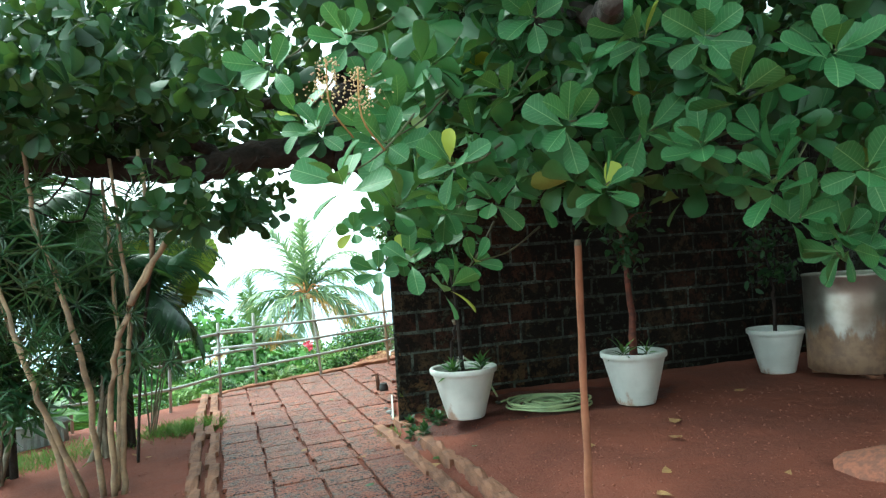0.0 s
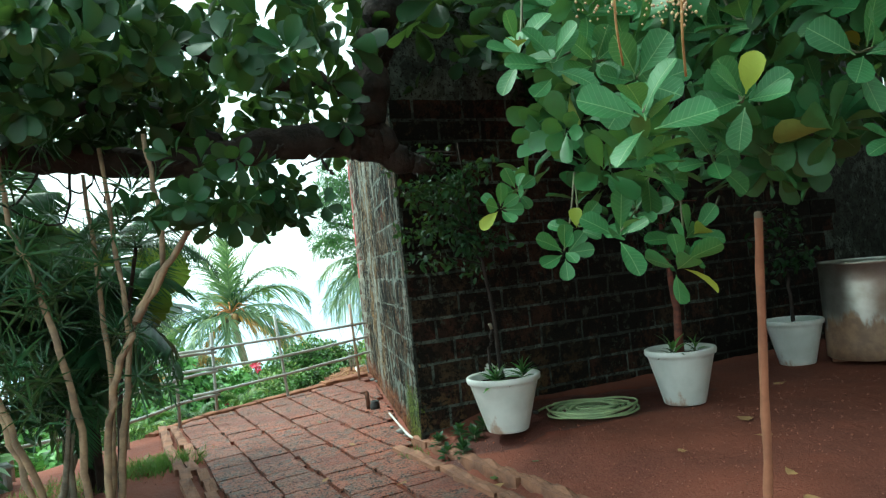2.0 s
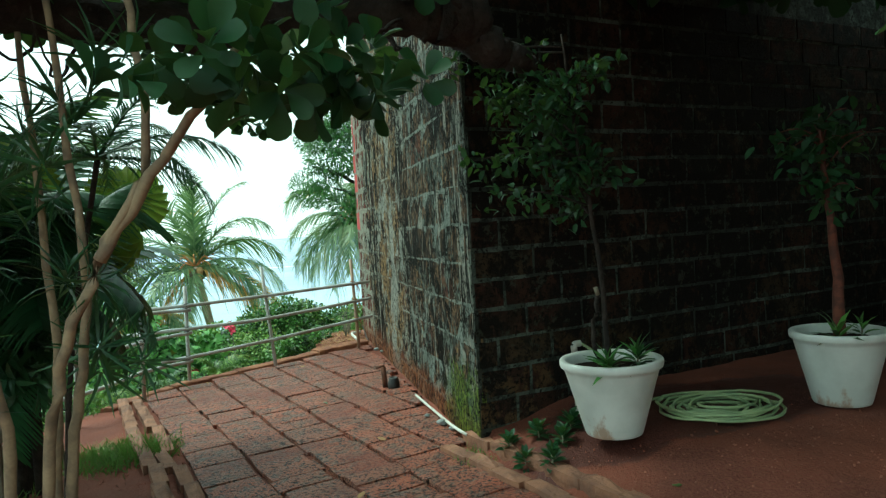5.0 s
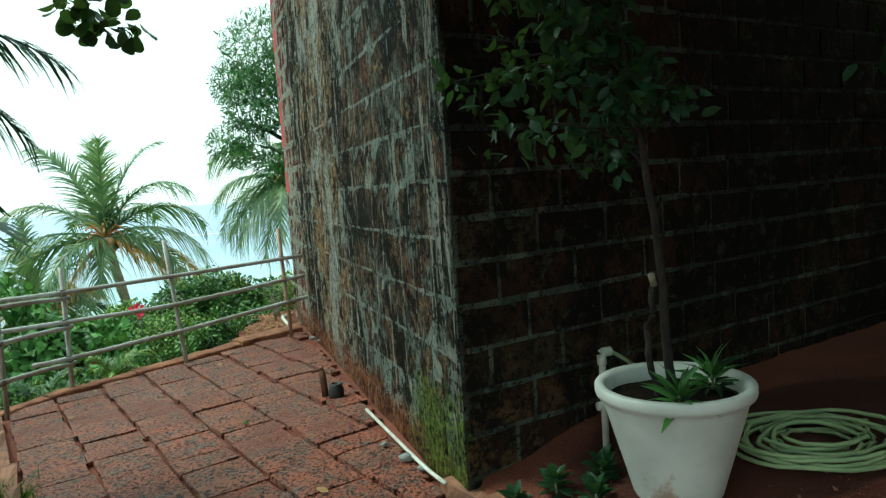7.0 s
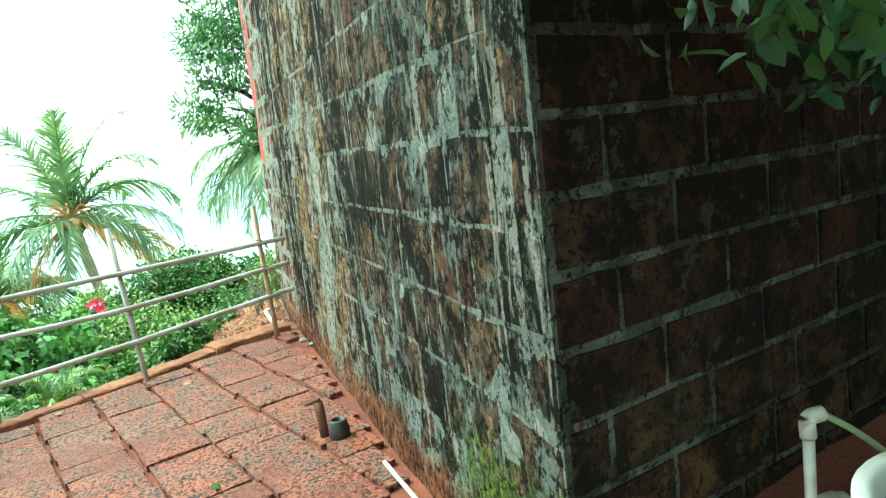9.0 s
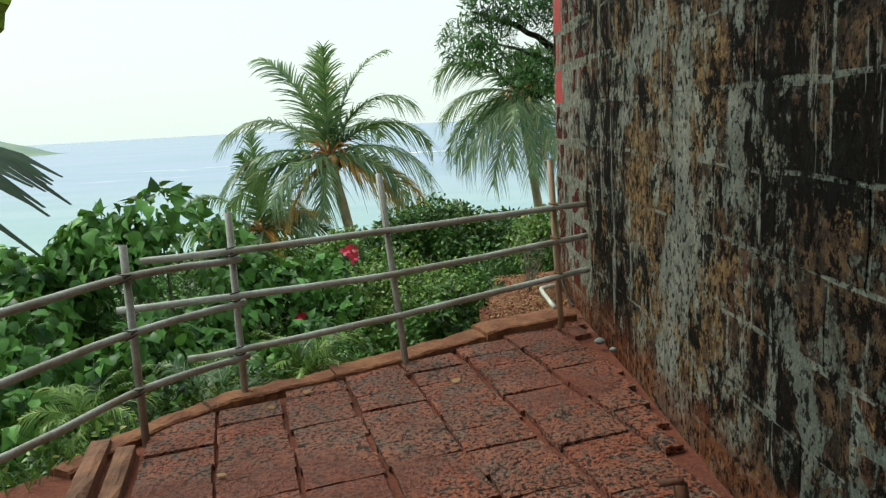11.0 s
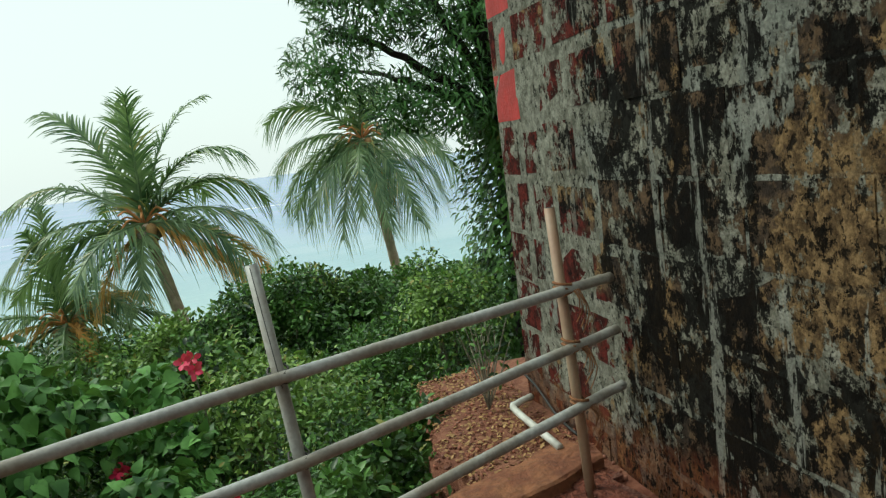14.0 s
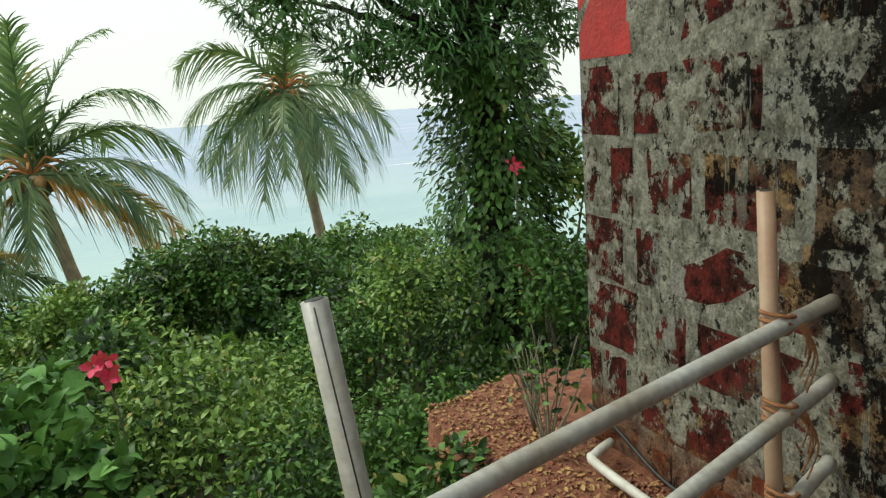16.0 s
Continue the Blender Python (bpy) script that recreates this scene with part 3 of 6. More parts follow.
def ground_mesh():
    far = np.array([30, 45, 70, 110, 170, 260])
    xs = np.concatenate((-far[::-1], np.arange(-20, -6, 0.5), np.arange(-6, 5, 0.08), np.arange(5, 20.1, 0.5), far))
    ys = np.concatenate((-far[::-1], np.arange(-20, 2, 0.5), np.arange(2, 14, 0.08), np.arange(14, 28, 0.5), far))
    gx, gy = np.meshgrid(xs, ys)
    gz = ground_height(gx, gy)
    fine = np.array([noise.fractal(Vector((a * 3, b * 3, 0)), 1.0, 2.0, 4) for a, b in zip(gx.ravel(), gy.ravel())])
    gz = gz + (fine * 0.012).reshape(gz.shape)
    v = np.stack([gx.ravel(), gy.ravel(), gz.ravel()], 1)
    w = len(xs)
    f = [(j * w + i, j * w + i + 1, (j + 1) * w + i + 1, (j + 1) * w + i) for j in range(len(ys) - 1) for i in range(w - 1)]
    return mesh_of("ground", v, f, MAT_SOIL, True)


tagged(put("ground", ground_mesh()), "red laterite soil yard falling away as a hillside", "ground", kind="structure")


def gz_at(x, y):
    return float(ground_height(np.array(float(x)), np.array(float(y))))


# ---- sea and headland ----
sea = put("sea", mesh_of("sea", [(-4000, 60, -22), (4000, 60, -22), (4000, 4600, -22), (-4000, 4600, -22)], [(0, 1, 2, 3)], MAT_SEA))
tagged(sea, "pale blue-green sea with white breakers near shore", "sea", kind="structure")


def headland():
    v, f = [], []
    n, k = 40, 6
    for i in range(n + 1):
        t = i / n
        h = 62 * (1 - t) ** 0.8 * (0.9 + 0.2 * noise.noise(Vector((t * 6, 0, 0)))) * step(np.array(1 - t), 0.0, 0.25)
        for j in range(k + 1):
            s = j / k
            v.append((-1000 + 320 * t, 1050 + 200 * s, -22 + float(h) * math.sin(min(s * 1.6, 1) * math.pi / 2)))
    for i in range(n):
        for j in range(k):
            a = i * (k + 1) + j
            f.append((a, a + k + 1, a + k + 2, a + 1))
    # Pale grey-green: distance haze is mixed into the hill's colour.
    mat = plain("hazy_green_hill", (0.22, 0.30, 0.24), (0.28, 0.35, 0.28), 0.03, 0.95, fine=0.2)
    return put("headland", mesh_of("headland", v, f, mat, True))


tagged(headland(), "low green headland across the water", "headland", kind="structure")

# ---- walls ----
WALL_TOP = 3.75
ANG_SIDE = math.degrees(math.atan2(1.0, -0.052))
ANG_FRONT = math.degrees(math.atan2(0.30, 1.0))


def core_wall(name, a, b, thick, z0, z1, mat, label, inner_a=None, inner_b=None):
    """A straight wall from a to b with its face on that line and its body to the right of it."""
    d = Vector((b[0] - a[0], b[1] - a[1], 0)).normalized()
    n = Vector((d.y, -d.x, 0)) * thick
    bm = bmesh.new()
    q = [Vector((a[0], a[1], 0)), Vector((b[0], b[1], 0)), Vector((b[0], b[1], 0)) + n, Vector((a[0], a[1], 0)) + n]
    if inner_a:
        q[3] = Vector((*inner_a, 0))
    if inner_b:
        q[2] = Vector((*inner_b, 0))
    lo, hi = [bm.verts.new((p.x, p.y, z0)) for p in q], [bm.verts.new((p.x, p.y, z1)) for p in q]
    bm.faces.new(lo[::-1])
    bm.faces.new(hi)
    for i in range(4):
        bm.faces.new((lo[i], lo[(i + 1) % 4], hi[(i + 1) % 4], hi[i]))
    ob = part(name, bm, mat, None, smooth=False)
    return tagged(ob, label, "wall", kind="structure")


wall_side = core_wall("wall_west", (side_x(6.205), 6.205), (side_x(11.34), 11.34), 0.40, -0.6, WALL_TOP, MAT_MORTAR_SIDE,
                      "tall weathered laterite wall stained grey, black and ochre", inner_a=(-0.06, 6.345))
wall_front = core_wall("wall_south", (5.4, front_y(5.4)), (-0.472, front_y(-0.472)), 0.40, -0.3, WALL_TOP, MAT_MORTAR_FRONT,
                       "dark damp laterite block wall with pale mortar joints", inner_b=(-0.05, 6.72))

# plain unseen walls added east and behind to keep light out of the yard
MAT_PLASTER = plain("old_grey_plaster", (0.30, 0.27, 0.23), (0.20, 0.17, 0.14), 1.5, 0.9, dirt=0.3)
core_wall("shade_wall_east", (5.4, front_y(5.4) - 0.01), (5.4, -5.0), -0.3, -0.3, WALL_TOP, MAT_PLASTER, "plain unseen wall added to block light")
core_wall("shade_wall_back", (5.39, -5.0), (-2.5, -5.0), -0.3, -0.4, 3.4, MAT_PLASTER, "plain unseen wall added to block light")

# ---- large trees and the cashew ----


def random_dirs(n, r=rng):
    d = r.normal(size=(n, 3))
    return d / np.linalg.norm(d, axis=1, keepdims=True)


def rosette(centre, axis, n, length, r=rng, spread=(0.35, 1.25)):
    """Rotations and places of n leaves round a shoot."""
    axis = np.array(axis, float)
    axis /= np.linalg.norm(axis)
    side = np.cross(axis, (0.3, 0.5, 0.81))
    side /= np.linalg.norm(side)
    other = np.cross(axis, side)
    a = np.arange(n) * 2.4 + r.uniform(0, 6)
    open_ = np.linspace(spread[0], spread[1], n) + r.normal(0, 0.12, n)
    d = axis[None] * np.cos(open_)[:, None] + (side[None] * np.cos(a)[:, None] + other[None] * np.sin(a)[:, None]) * np.sin(open_)[:, None]
    up = np.tile(axis, (n, 1)) + 0.2 * r.normal(size=(n, 3))
    ln = length * r.uniform(0.75, 1.12, n)
    R = basis(d, up) * ln[:, None, None]
    return R, np.array(centre)[None] + d * 0.012 - axis[None] * np.linspace(0, 0.05, n)[:, None]


def rosettes(name, centres, axes, mat, parent, leaf=CASHEW, n=(7, 11), length=0.14, label="", r=rng):
    Rs, Ps = [], []
    for c, a in zip(centres, axes):
        R, P = rosette(c, a, int(r.integers(*n)), length * r.uniform(0.8, 1.15), r)
        Rs.append(R)
        Ps.append(P)
    return cloud(name, leaf, np.concatenate(Rs), np.concatenate(Ps), mat, parent, label)


cashew = thing("cashew_tree", (0.9, 7.6, -0.2), "old cashew tree with a bent dark limb and leafy low branches", "tree")


def local(ob, pts):
    return [Vector(p) - ob.location for p in pts]


def limb(name, pts, r0, r1, parent, mat=MAT_BARK, label="", wob=0.012):
    p = smooth_path(local(parent, pts), 7, wob)
    n = len(p)
    rad = [r0 + (r1 - r0) * i / (n - 1) + 0.06 * r0 * math.sin(i * 1.7) for i in range(n)]
    return tube(name, p, rad, mat, parent, label, 9)


limb("trunk", [(0.9, 7.6, -0.3), (0.75, 7.4, 1.8), (0.45, 7.0, 3.4), (0.0, 6.3, 4.05), (-0.4, 5.75, 3.55), (-0.62, 5.45, 2.85), (-0.68, 5.43, 2.4), (-0.72, 5.42, 2.27)], 0.17, 0.12, cashew, label="dark trunk leaning over the wall")
limb("limb", [(-0.58, 5.44, 2.30), (-0.70, 5.43, 2.27), (-0.85, 5.4, 2.30), (-1.3, 5.4, 2.34), (-1.7, 5.4, 2.25), (-2.1, 5.4, 2.26), (-2.6, 5.4, 2.31), (-3.2, 5.4, 2.38), (-3.9, 5.4, 2.34)], 0.13, 0.08, cashew)
limb("limb", [(-0.75, 5.42, 2.6), (-1.0, 5.35, 2.72), (-1.3, 5.2, 2.68), (-1.8, 5.0, 2.9)], 0.06, 0.03, cashew)
limb("limb", [(-1.6, 5.4, 2.28), (-2.0, 5.3, 2.55), (-2.6, 5.2, 2.6), (-3.3, 5.0, 2.9)], 0.055, 0.03, cashew)
limb("limb", [(-0.1, 6.0, 3.9), (0.4, 4.9, 3.5), (0.5, 3.6, 2.7), (0.6, 2.6, 2.3), (0.5, 1.9, 2.1)], 0.08, 0.03, cashew)
limb("limb", [(0.42, 4.6, 3.35), (1.2, 3.8, 2.7), (1.6, 2.8, 2.2), (1.9, 2.1, 2.0)], 0.05, 0.02, cashew)
limb("limb", [(-0.62, 5.44, 2.24), (-0.46, 5.48, 2.15), (-0.33, 5.52, 2.10), (-0.26, 5.56, 2.09)], 0.11, 0.035, cashew)
for k in range(14):
    x = -0.9 - 0.17 * k
    limb("twig", [(x, 5.4, 2.28), (x - 0.1 + rng.normal(0, 0.1), 5.2 + rng.normal(0, 0.2), 2.1 + rng.normal(0, 0.1)), (x - 0.15 + rng.normal(0, 0.15), 5.0 + rng.normal(0, 0.3), 2.12 + rng.normal(0, 0.08))], 0.010, 0.003, cashew, wob=0.006)

# canopy over the left bed; yard crown, mostly unseen, added to shade the wall
n = 3000
cc = np.stack([rng.uniform(-0.75, 5.3, n), rng.uniform(-1.5, 6.9, n), rng.uniform(2.75, 4.3, n)], 1)
cc = cc[(cc[:, 1] > 1.5) & ((cc[:, 0] > -0.2) | (cc[:, 1] > 3.2))]
# thinned near the corner to let light onto the wall there
cc = cc[(cc[:, 0] > 0.3) | (cc[:, 1] < 4.6) | (rng.random(len(cc)) < 0.45)]
n = len(cc)
rosettes("crown", cc - np.array(cashew.location), random_dirs(n) + (0, 0, 0.6), LEAF_SHADED, cashew, length=0.20)
n = 560
cc = np.stack([rng.uniform(-4.8, -0.8, n), rng.uniform(3.9, 6.6, n), 2.38 + np.abs(rng.normal(0, 0.75, n))], 1)
cc = cc[(cc[:, 0] < -1.75) | (cc[:, 2] > 3.0) | (rng.random(n) < 0.62)]
n = len(cc)
rosettes("crown", cc - np.array(cashew.location), random_dirs(n) + (0, -0.3, 0.2), LEAF_SHADED, cashew, length=0.16)
n = 250
cc = np.stack([rng.uniform(-4.6, -1.7, n), rng.uniform(4.2, 5.8, n), rng.uniform(2.36, 3.3, n)], 1)
rosettes("crown", cc - np.array(cashew.location), random_dirs(n) + (0, -0.3, 0.2), LEAF_SHADED, cashew, length=0.15)
n = 26
cc = np.stack([rng.normal(-1.55, 0.22, n), rng.normal(4.45, 0.2, n), rng.normal(1.84, 0.11, n)], 1)
cc[:, 2] = np.maximum(cc[:, 2], 1.53 + 0.28 * (cc[:, 1] - 3.5))
more = np.stack([rng.uniform(-1.62, -1.14, 7), rng.normal(4.58, 0.05, 7), rng.uniform(1.74, 1.84, 7)], 1)
cc = np.concatenate((cc, more))
n = len(cc)
rosettes("hanging_spray", cc - np.array(cashew.location), random_dirs(n) + (0.2, -0.3, -0.2), LEAF_SHADED, cashew, length=0.13)["kind"] = "stuff"
hang = np.array([(-1.88, 6.80, 2.12), (-1.82, 6.78, 2.06), (-1.76, 6.77, 2.08), (-1.71, 6.75, 2.02), (-1.65, 6.73, 2.04), (-1.79, 6.78, 2.14), (-1.61, 6.72, 2.01), (-1.85, 6.81, 2.23), (-1.76, 6.78, 2.24), (-1.67, 6.75, 2.19), (-1.89, 6.82, 2.30), (-1.68, 5.62, 1.99), (-1.82, 5.66, 2.01), (-1.59, 5.61, 2.04), (-1.73, 5.64, 2.10), (-1.54, 5.91, 2.17), (-1.42, 5.88, 2.11), (-1.30, 5.85, 2.09), (-1.26, 5.84, 2.02), (-1.48, 5.89, 2.09)])
rosettes("hanging_spray", hang - np.array(cashew.location), random_dirs(len(hang)) + (0.2, -0.3, -0.4), LEAF_SHADED, cashew, n=(5, 8), length=0.10)["kind"] = "stuff"

# low cashew spray close to the path, leaf by leaf
low_branch = thing("cashew_branch", (0.6, 2.6, 1.9), "low cashew branch with broad light green leaves", "branch")
LEAF_SHAPES = [mesh_of("leaf", *blade((0, 0.10, 0.35, 0.62, 0.85, 0.96, 1.0), (0.014, 0.03, 0.19 * w, 0.29 * w, 0.29 * w, 0.19 * w, 0.06), b, 0.3), LEAF_CASHEW, True)
               for w, b in ((1.0, 0.15), (0.9, 0.3), (1.1, 0.05), (0.95, -0.08))]
r2 = np.random.default_rng(21)
shoots = [((-0.24, 1.72, 1.66), 0.15), ((-0.20, 2.02, 1.84), 0.13), ((-0.12, 2.62, 1.46), 0.13), ((-0.26, 2.75, 1.42), 0.11), ((0.03, 2.54, 1.36), 0.13), ((-0.38, 3.05, 1.59), 0.10),
          ((-0.14, 1.95, 1.78), 0.15), ((-0.38, 2.30, 1.90), 0.12), ((0.76, 1.75, 1.83), 0.16), ((0.87, 1.85, 1.60), 0.16), ((1.08, 1.95, 1.39), 0.14), ((0.63, 2.20, 2.10), 0.16), ((0.42, 2.20, 1.85), 0.16),
          ((0.62, 2.05, 1.78), 0.16), ((0.24, 2.45, 2.02), 0.15), ((0.53, 2.25, 1.65), 0.11), ((1.01, 2.00, 1.50), 0.14), ((0.19, 2.60, 1.66), 0.13),
          ((0.02, 2.65, 1.63), 0.13), ((-0.27, 2.30, 2.20), 0.13), ((-0.50, 2.15, 2.07), 0.13), ((-0.38, 2.00, 1.88), 0.12), ((0.97, 1.70, 1.89), 0.16),
          ((0.82, 2.10, 2.06), 0.15), ((1.06, 1.75, 1.60), 0.15), ((-0.00, 2.60, 2.15), 0.13), ((-0.22, 2.40, 2.07), 0.13), ((0.37, 2.50, 2.28), 0.15),
          ((0.55, 2.50, 2.09), 0.14), ((0.82, 2.20, 1.76), 0.14), ((0.38, 2.60, 1.67), 0.12),
          ((1.20, 2.00, 1.40), 0.13), ((-0.13, 2.40, 1.95), 0.13)]
shoots = [((x * 1.18, y * 1.18, 1.458 + (z - 1.458) * 1.18), ln) if y < 2.1 else ((x, y, z), ln) for (x, y, z), ln in shoots]
shoots = [(c, ln * 0.86) for c, ln in shoots]
shoots += [((x + 0.09, y + 0.10, z + 0.07), ln * 0.95) for (x, y, z), ln in shoots if z < 1.72 and y > 2.3]
while len(shoots) < 72:
    x, y, z = r2.uniform(0.0, 1.9), r2.uniform(2.15, 3.0), r2.uniform(1.66, 2.5)
    if z < 1.45 + 0.10 * math.sin(x * 7) + 0.12 * (y < 2.2):
        continue
    if min((Vector((x, y, z)) - Vector(s[0])).length for s in shoots) > 0.17:
        shoots.append(((x, y, z), r2.uniform(0.10, 0.135)))
count = 0
for (c, ln) in shoots:
    axis = np.array((-0.15, -0.75, 0.45)) + r2.normal(0, 0.35, 3)
    R, P = rosette(np.array(c) - np.array(low_branch.location), axis, int(r2.integers(7, 10)), ln, r2, (0.45, 1.6))
    for k in range(len(P)):
        m4 = Matrix([[*R[k][0], P[k][0]], [*R[k][1], P[k][1]], [*R[k][2], P[k][2]], [0, 0, 0, 1]])
        put("leaf", LEAF_SHAPES[count % 4], low_branch, m=m4)
        count += 1
    p = Vector(c)
    q = p + Vector((0.12 + 0.2 * r2.random(), 0.35, 0.10 + 0.2 * r2.random()))
    tube("shoot", smooth_path(local(low_branch, [p, p.lerp(q, 0.5) + Vector((0, 0, -0.03)), q]), 4), [0.0025, 0.003, 0.003, 0.003, 0.004, 0.004, 0.004, 0.005, 0.005], MAT_SHOOT, low_branch, sides=5)
def panicle(at, seed):
    r = np.random.default_rng(seed)
    o = Vector(at) - low_branch.location
    stalk = tube("flower_panicle", smooth_path([o + Vector((0.05, 0.1, -0.08)), o, o + Vector((0.0, -0.03, 0.13))], 4), 0.003, MAT_DRYLEAF, low_branch, "pale yellow-pink blossom panicle", sides=5)
    n = 150
    t = r.random(n)
    P = np.array(o)[None] + np.stack([r.normal(0, 0.035, n) * (1.1 - t * 0.6), r.normal(0, 0.035, n) * (1.1 - t * 0.6), 0.13 * t + 0.01], 1)
    oct_v = [(1, 0, 0), (-1, 0, 0), (0, 1, 0), (0, -1, 0), (0, 0, 1), (0, 0, -1)]
    oct_f = [(0, 2, 4), (2, 1, 4), (1, 3, 4), (3, 0, 4), (2, 0, 5), (1, 2, 5), (3, 1, 5), (0, 3, 5)]
    cloud("bud", (oct_v, oct_f), np.tile(np.eye(3) * 0.0036, (n, 1, 1)) * r.uniform(0.6, 1.3, n)[:, None, None], P, BUD, stalk)["kind"] = "stuff"


BUD = plain("pale_blossom", (0.50, 0.42, 0.20), (0.45, 0.28, 0.18), 60.0, 0.8)
panicle((-0.20, 1.98, 1.86), 1)
panicle((-0.30, 2.08, 1.92), 2)
n = 300
cc = np.stack([rng.uniform(-0.2, 2.4, n), rng.uniform(2.35, 3.6, n), rng.uniform(1.62, 2.8, n)], 1)
rosettes("inner_leaves", cc - np.array(low_branch.location), random_dirs(n) + (0, -0.5, 0.3), LEAF_INNER, low_branch, length=0.14)


# ---- palms ----
def frond_mesh(length, droop, seed, mat, leaf=0.72, pairs=64):
    r = np.random.default_rng(seed)
    t = np.linspace(0, 1, pairs)
    yy = length * (t - 0.12 * t * t)
    zz = length * (0.35 * t - droop * t ** 2.2)
    spine = np.stack([np.zeros_like(t), yy, zz], 1)
    v, f = tube_mesh([tuple(p) for p in spine[::3]], list(np.linspace(0.03, 0.005, len(spine[::3]))), 5, False)
    v = [tuple(q) for q in v]
    for i in range(3, pairs):
        for sgn in (-1, 1):
            ln = leaf * (math.sin(math.pi * min(0.16 + 0.80 * t[i], 1.0)) ** 0.6) * r.uniform(0.85, 1.1)
            base = spine[i]
            fwd = 0.55 + 0.5 * t[i]
            sag = r.uniform(0.35, 0.7) + 0.6 * droop
            w = 0.026
            prev = None
            for s in (0, 0.35, 0.7, 1.0):
                c = base + np.array((sgn * ln * s * 0.82, ln * s * fwd * 0.7, -ln * sag * s * s + 0.05 * ln * s))
                hw = w * (1 - s * 0.9)
                k = len(v)
                v += [tuple(c + (0, -hw, 0.3 * hw)), tuple(c + (0, hw, 0.3 * hw))]
                if prev is not None:
                    f.append((prev, prev + 1, k + 1, k))
                prev = k
    return mesh_of("frond", v, f, mat, True)


FRONDS = [frond_mesh(2.5, d, 30 + i, LEAF_PALM) for i, d in enumerate((0.18, 0.42, 0.66, 0.85, 0.55))]
FROND_DRY = frond_mesh(2.3, 1.1, 41, LEAF_PALMDRY, 0.45)


def hanging_frond(yaw, elev, length, r, mat, sag=0.9, leaf=0.75, pairs=58, width=0.032):
    """One frond whose rachis and leaflets bend under their own weight."""
    d = np.array((math.cos(radians(yaw)) * math.cos(radians(elev)), math.sin(radians(yaw)) * math.cos(radians(elev)), math.sin(radians(elev))))
    p, ds = np.zeros(3), length / pairs
    spine, dirs = [], []
    for k in range(pairs):
        spine.append(p.copy())
        dirs.append(d.copy())
        p = p + d * ds
        d = d + np.array((0, 0, -1)) * sag * ds / length * (0.5 + 1.6 * k / pairs)
        d /= np.linalg.norm(d)
    v, f = tube_mesh([tuple(q) for q in spine[::4]], list(np.linspace(0.035, 0.006, len(spine[::4]))), 5, False)
    v = [tuple(q) for q in v]
    twist = r.normal(0, 0.5)
    for k in range(5, pairs):
        t = k / pairs
        fw = dirs[k]
        side = np.cross(fw, (0, 0, 1))
        side /= np.linalg.norm(side) + 1e-6
        up = np.cross(side, fw)
        side = side * math.cos(twist) + up * math.sin(twist)
        for sgn in (-1, 1):
            if r.random() < 0.08:
                continue
            ln = leaf * (math.sin(math.pi * min(0.18 + 0.78 * t, 1.0)) ** 0.55) * r.uniform(0.8, 1.1)
            q = fw * (0.60 + 0.45 * t) + side * sgn * 0.72 + up * 0.22 + r.normal(0, 0.10, 3)
            q /= np.linalg.norm(q)
            droop = r.uniform(0.95, 1.45) * (1.0 - 0.6 * max(0.0, fw[2]))
            prev = None
            for s in (0, 0.4, 0.75, 1.0):
                c = spine[k] + q * ln * s + np.array((0, 0, -1)) * ln * droop * s * s * 0.62
                hw = fw * width * (1.0 - 0.93 * s)
                n = len(v)
                v += [tuple(c - hw), tuple(c + hw)]
                if prev is not None:
                    f.append((prev, prev + 1, n + 1, n))
                prev = n
    return mesh_of("frond", v, f, mat, True)


def coconut_palm(crown, base, size, seed, label, turn=0.0, dry=(), count=24, low=-42, fronds=()):
    r = np.random.default_rng(seed)
    ob = thing("coconut_palm", base, label, "palm", "coconut palms on the slope")
    top = Vector(crown) - Vector(base)
    mid = top * 0.5 + Vector((0.25, 0, 0))
    p = smooth_path([(0, 0, 0), mid, top], 10)
    tube("trunk", p, [0.15 - 0.05 * i / (len(p) - 1) + 0.008 * (i % 2) for i in range(len(p))], MAT_PALMTRUNK, ob, sides=10)
    for yaw, elev, s, sag in fronds:
        put("frond", hanging_frond(yaw, elev, size * 2.7 * s, r, LEAF_PALM, sag, 0.84 * size), ob, m=Matrix.Translation(top))
    for k in range(count):
        t = k / max(count - 1, 1)
        elev = 84 + (low - 84) * t ** 0.85 + r.normal(0, 5)
        yaw = turn + k * 137.5 + r.normal(0, 9)
        ln = size * 2.75 * r.uniform(0.88, 1.08)
        put("frond", hanging_frond(yaw, elev, ln, r, LEAF_PALM, r.uniform(0.9, 1.4) if elev > 45 else r.uniform(1.1, 1.6), 0.78 * size), ob, m=Matrix.Translation(top))
    for yaw, elev, s in dry:
        put("frond", hanging_frond(yaw, elev, size * 2.6 * s, r, LEAF_PALMDRY, 0.9, 0.68 * size), ob, "browned hanging frond", Matrix.Translation(top))
    for k in range(9):
        v, f = lathe([(0.001, -0.13), (0.07, -0.10), (0.10, 0), (0.08, 0.09), (0.001, 0.13)], 10)
        a = k * 0.9
        put("coconut", mesh_of("coconut", v, f, MAT_STEM if k % 2 else MAT_DRYLEAF, True), ob, m=Matrix.Translation(top + Vector((0.2 * math.cos(a), 0.2 * math.sin(a), -0.12 - 0.06 * (k % 3)))))
    for k in range(14):
        a = k * 0.9 + 0.3
        tip = Vector((0.5 * math.cos(a), 0.5 * math.sin(a), 0.30 - 0.09 * (k % 5)))
        tube("flower_stalk", smooth_path([tuple(top), tuple(top + tip * 0.6 + Vector((0, 0, 0.14))), tuple(top + tip)], 3), 0.02, MAT_BLOOM, ob, "orange flower stalk", sides=5)
    return ob


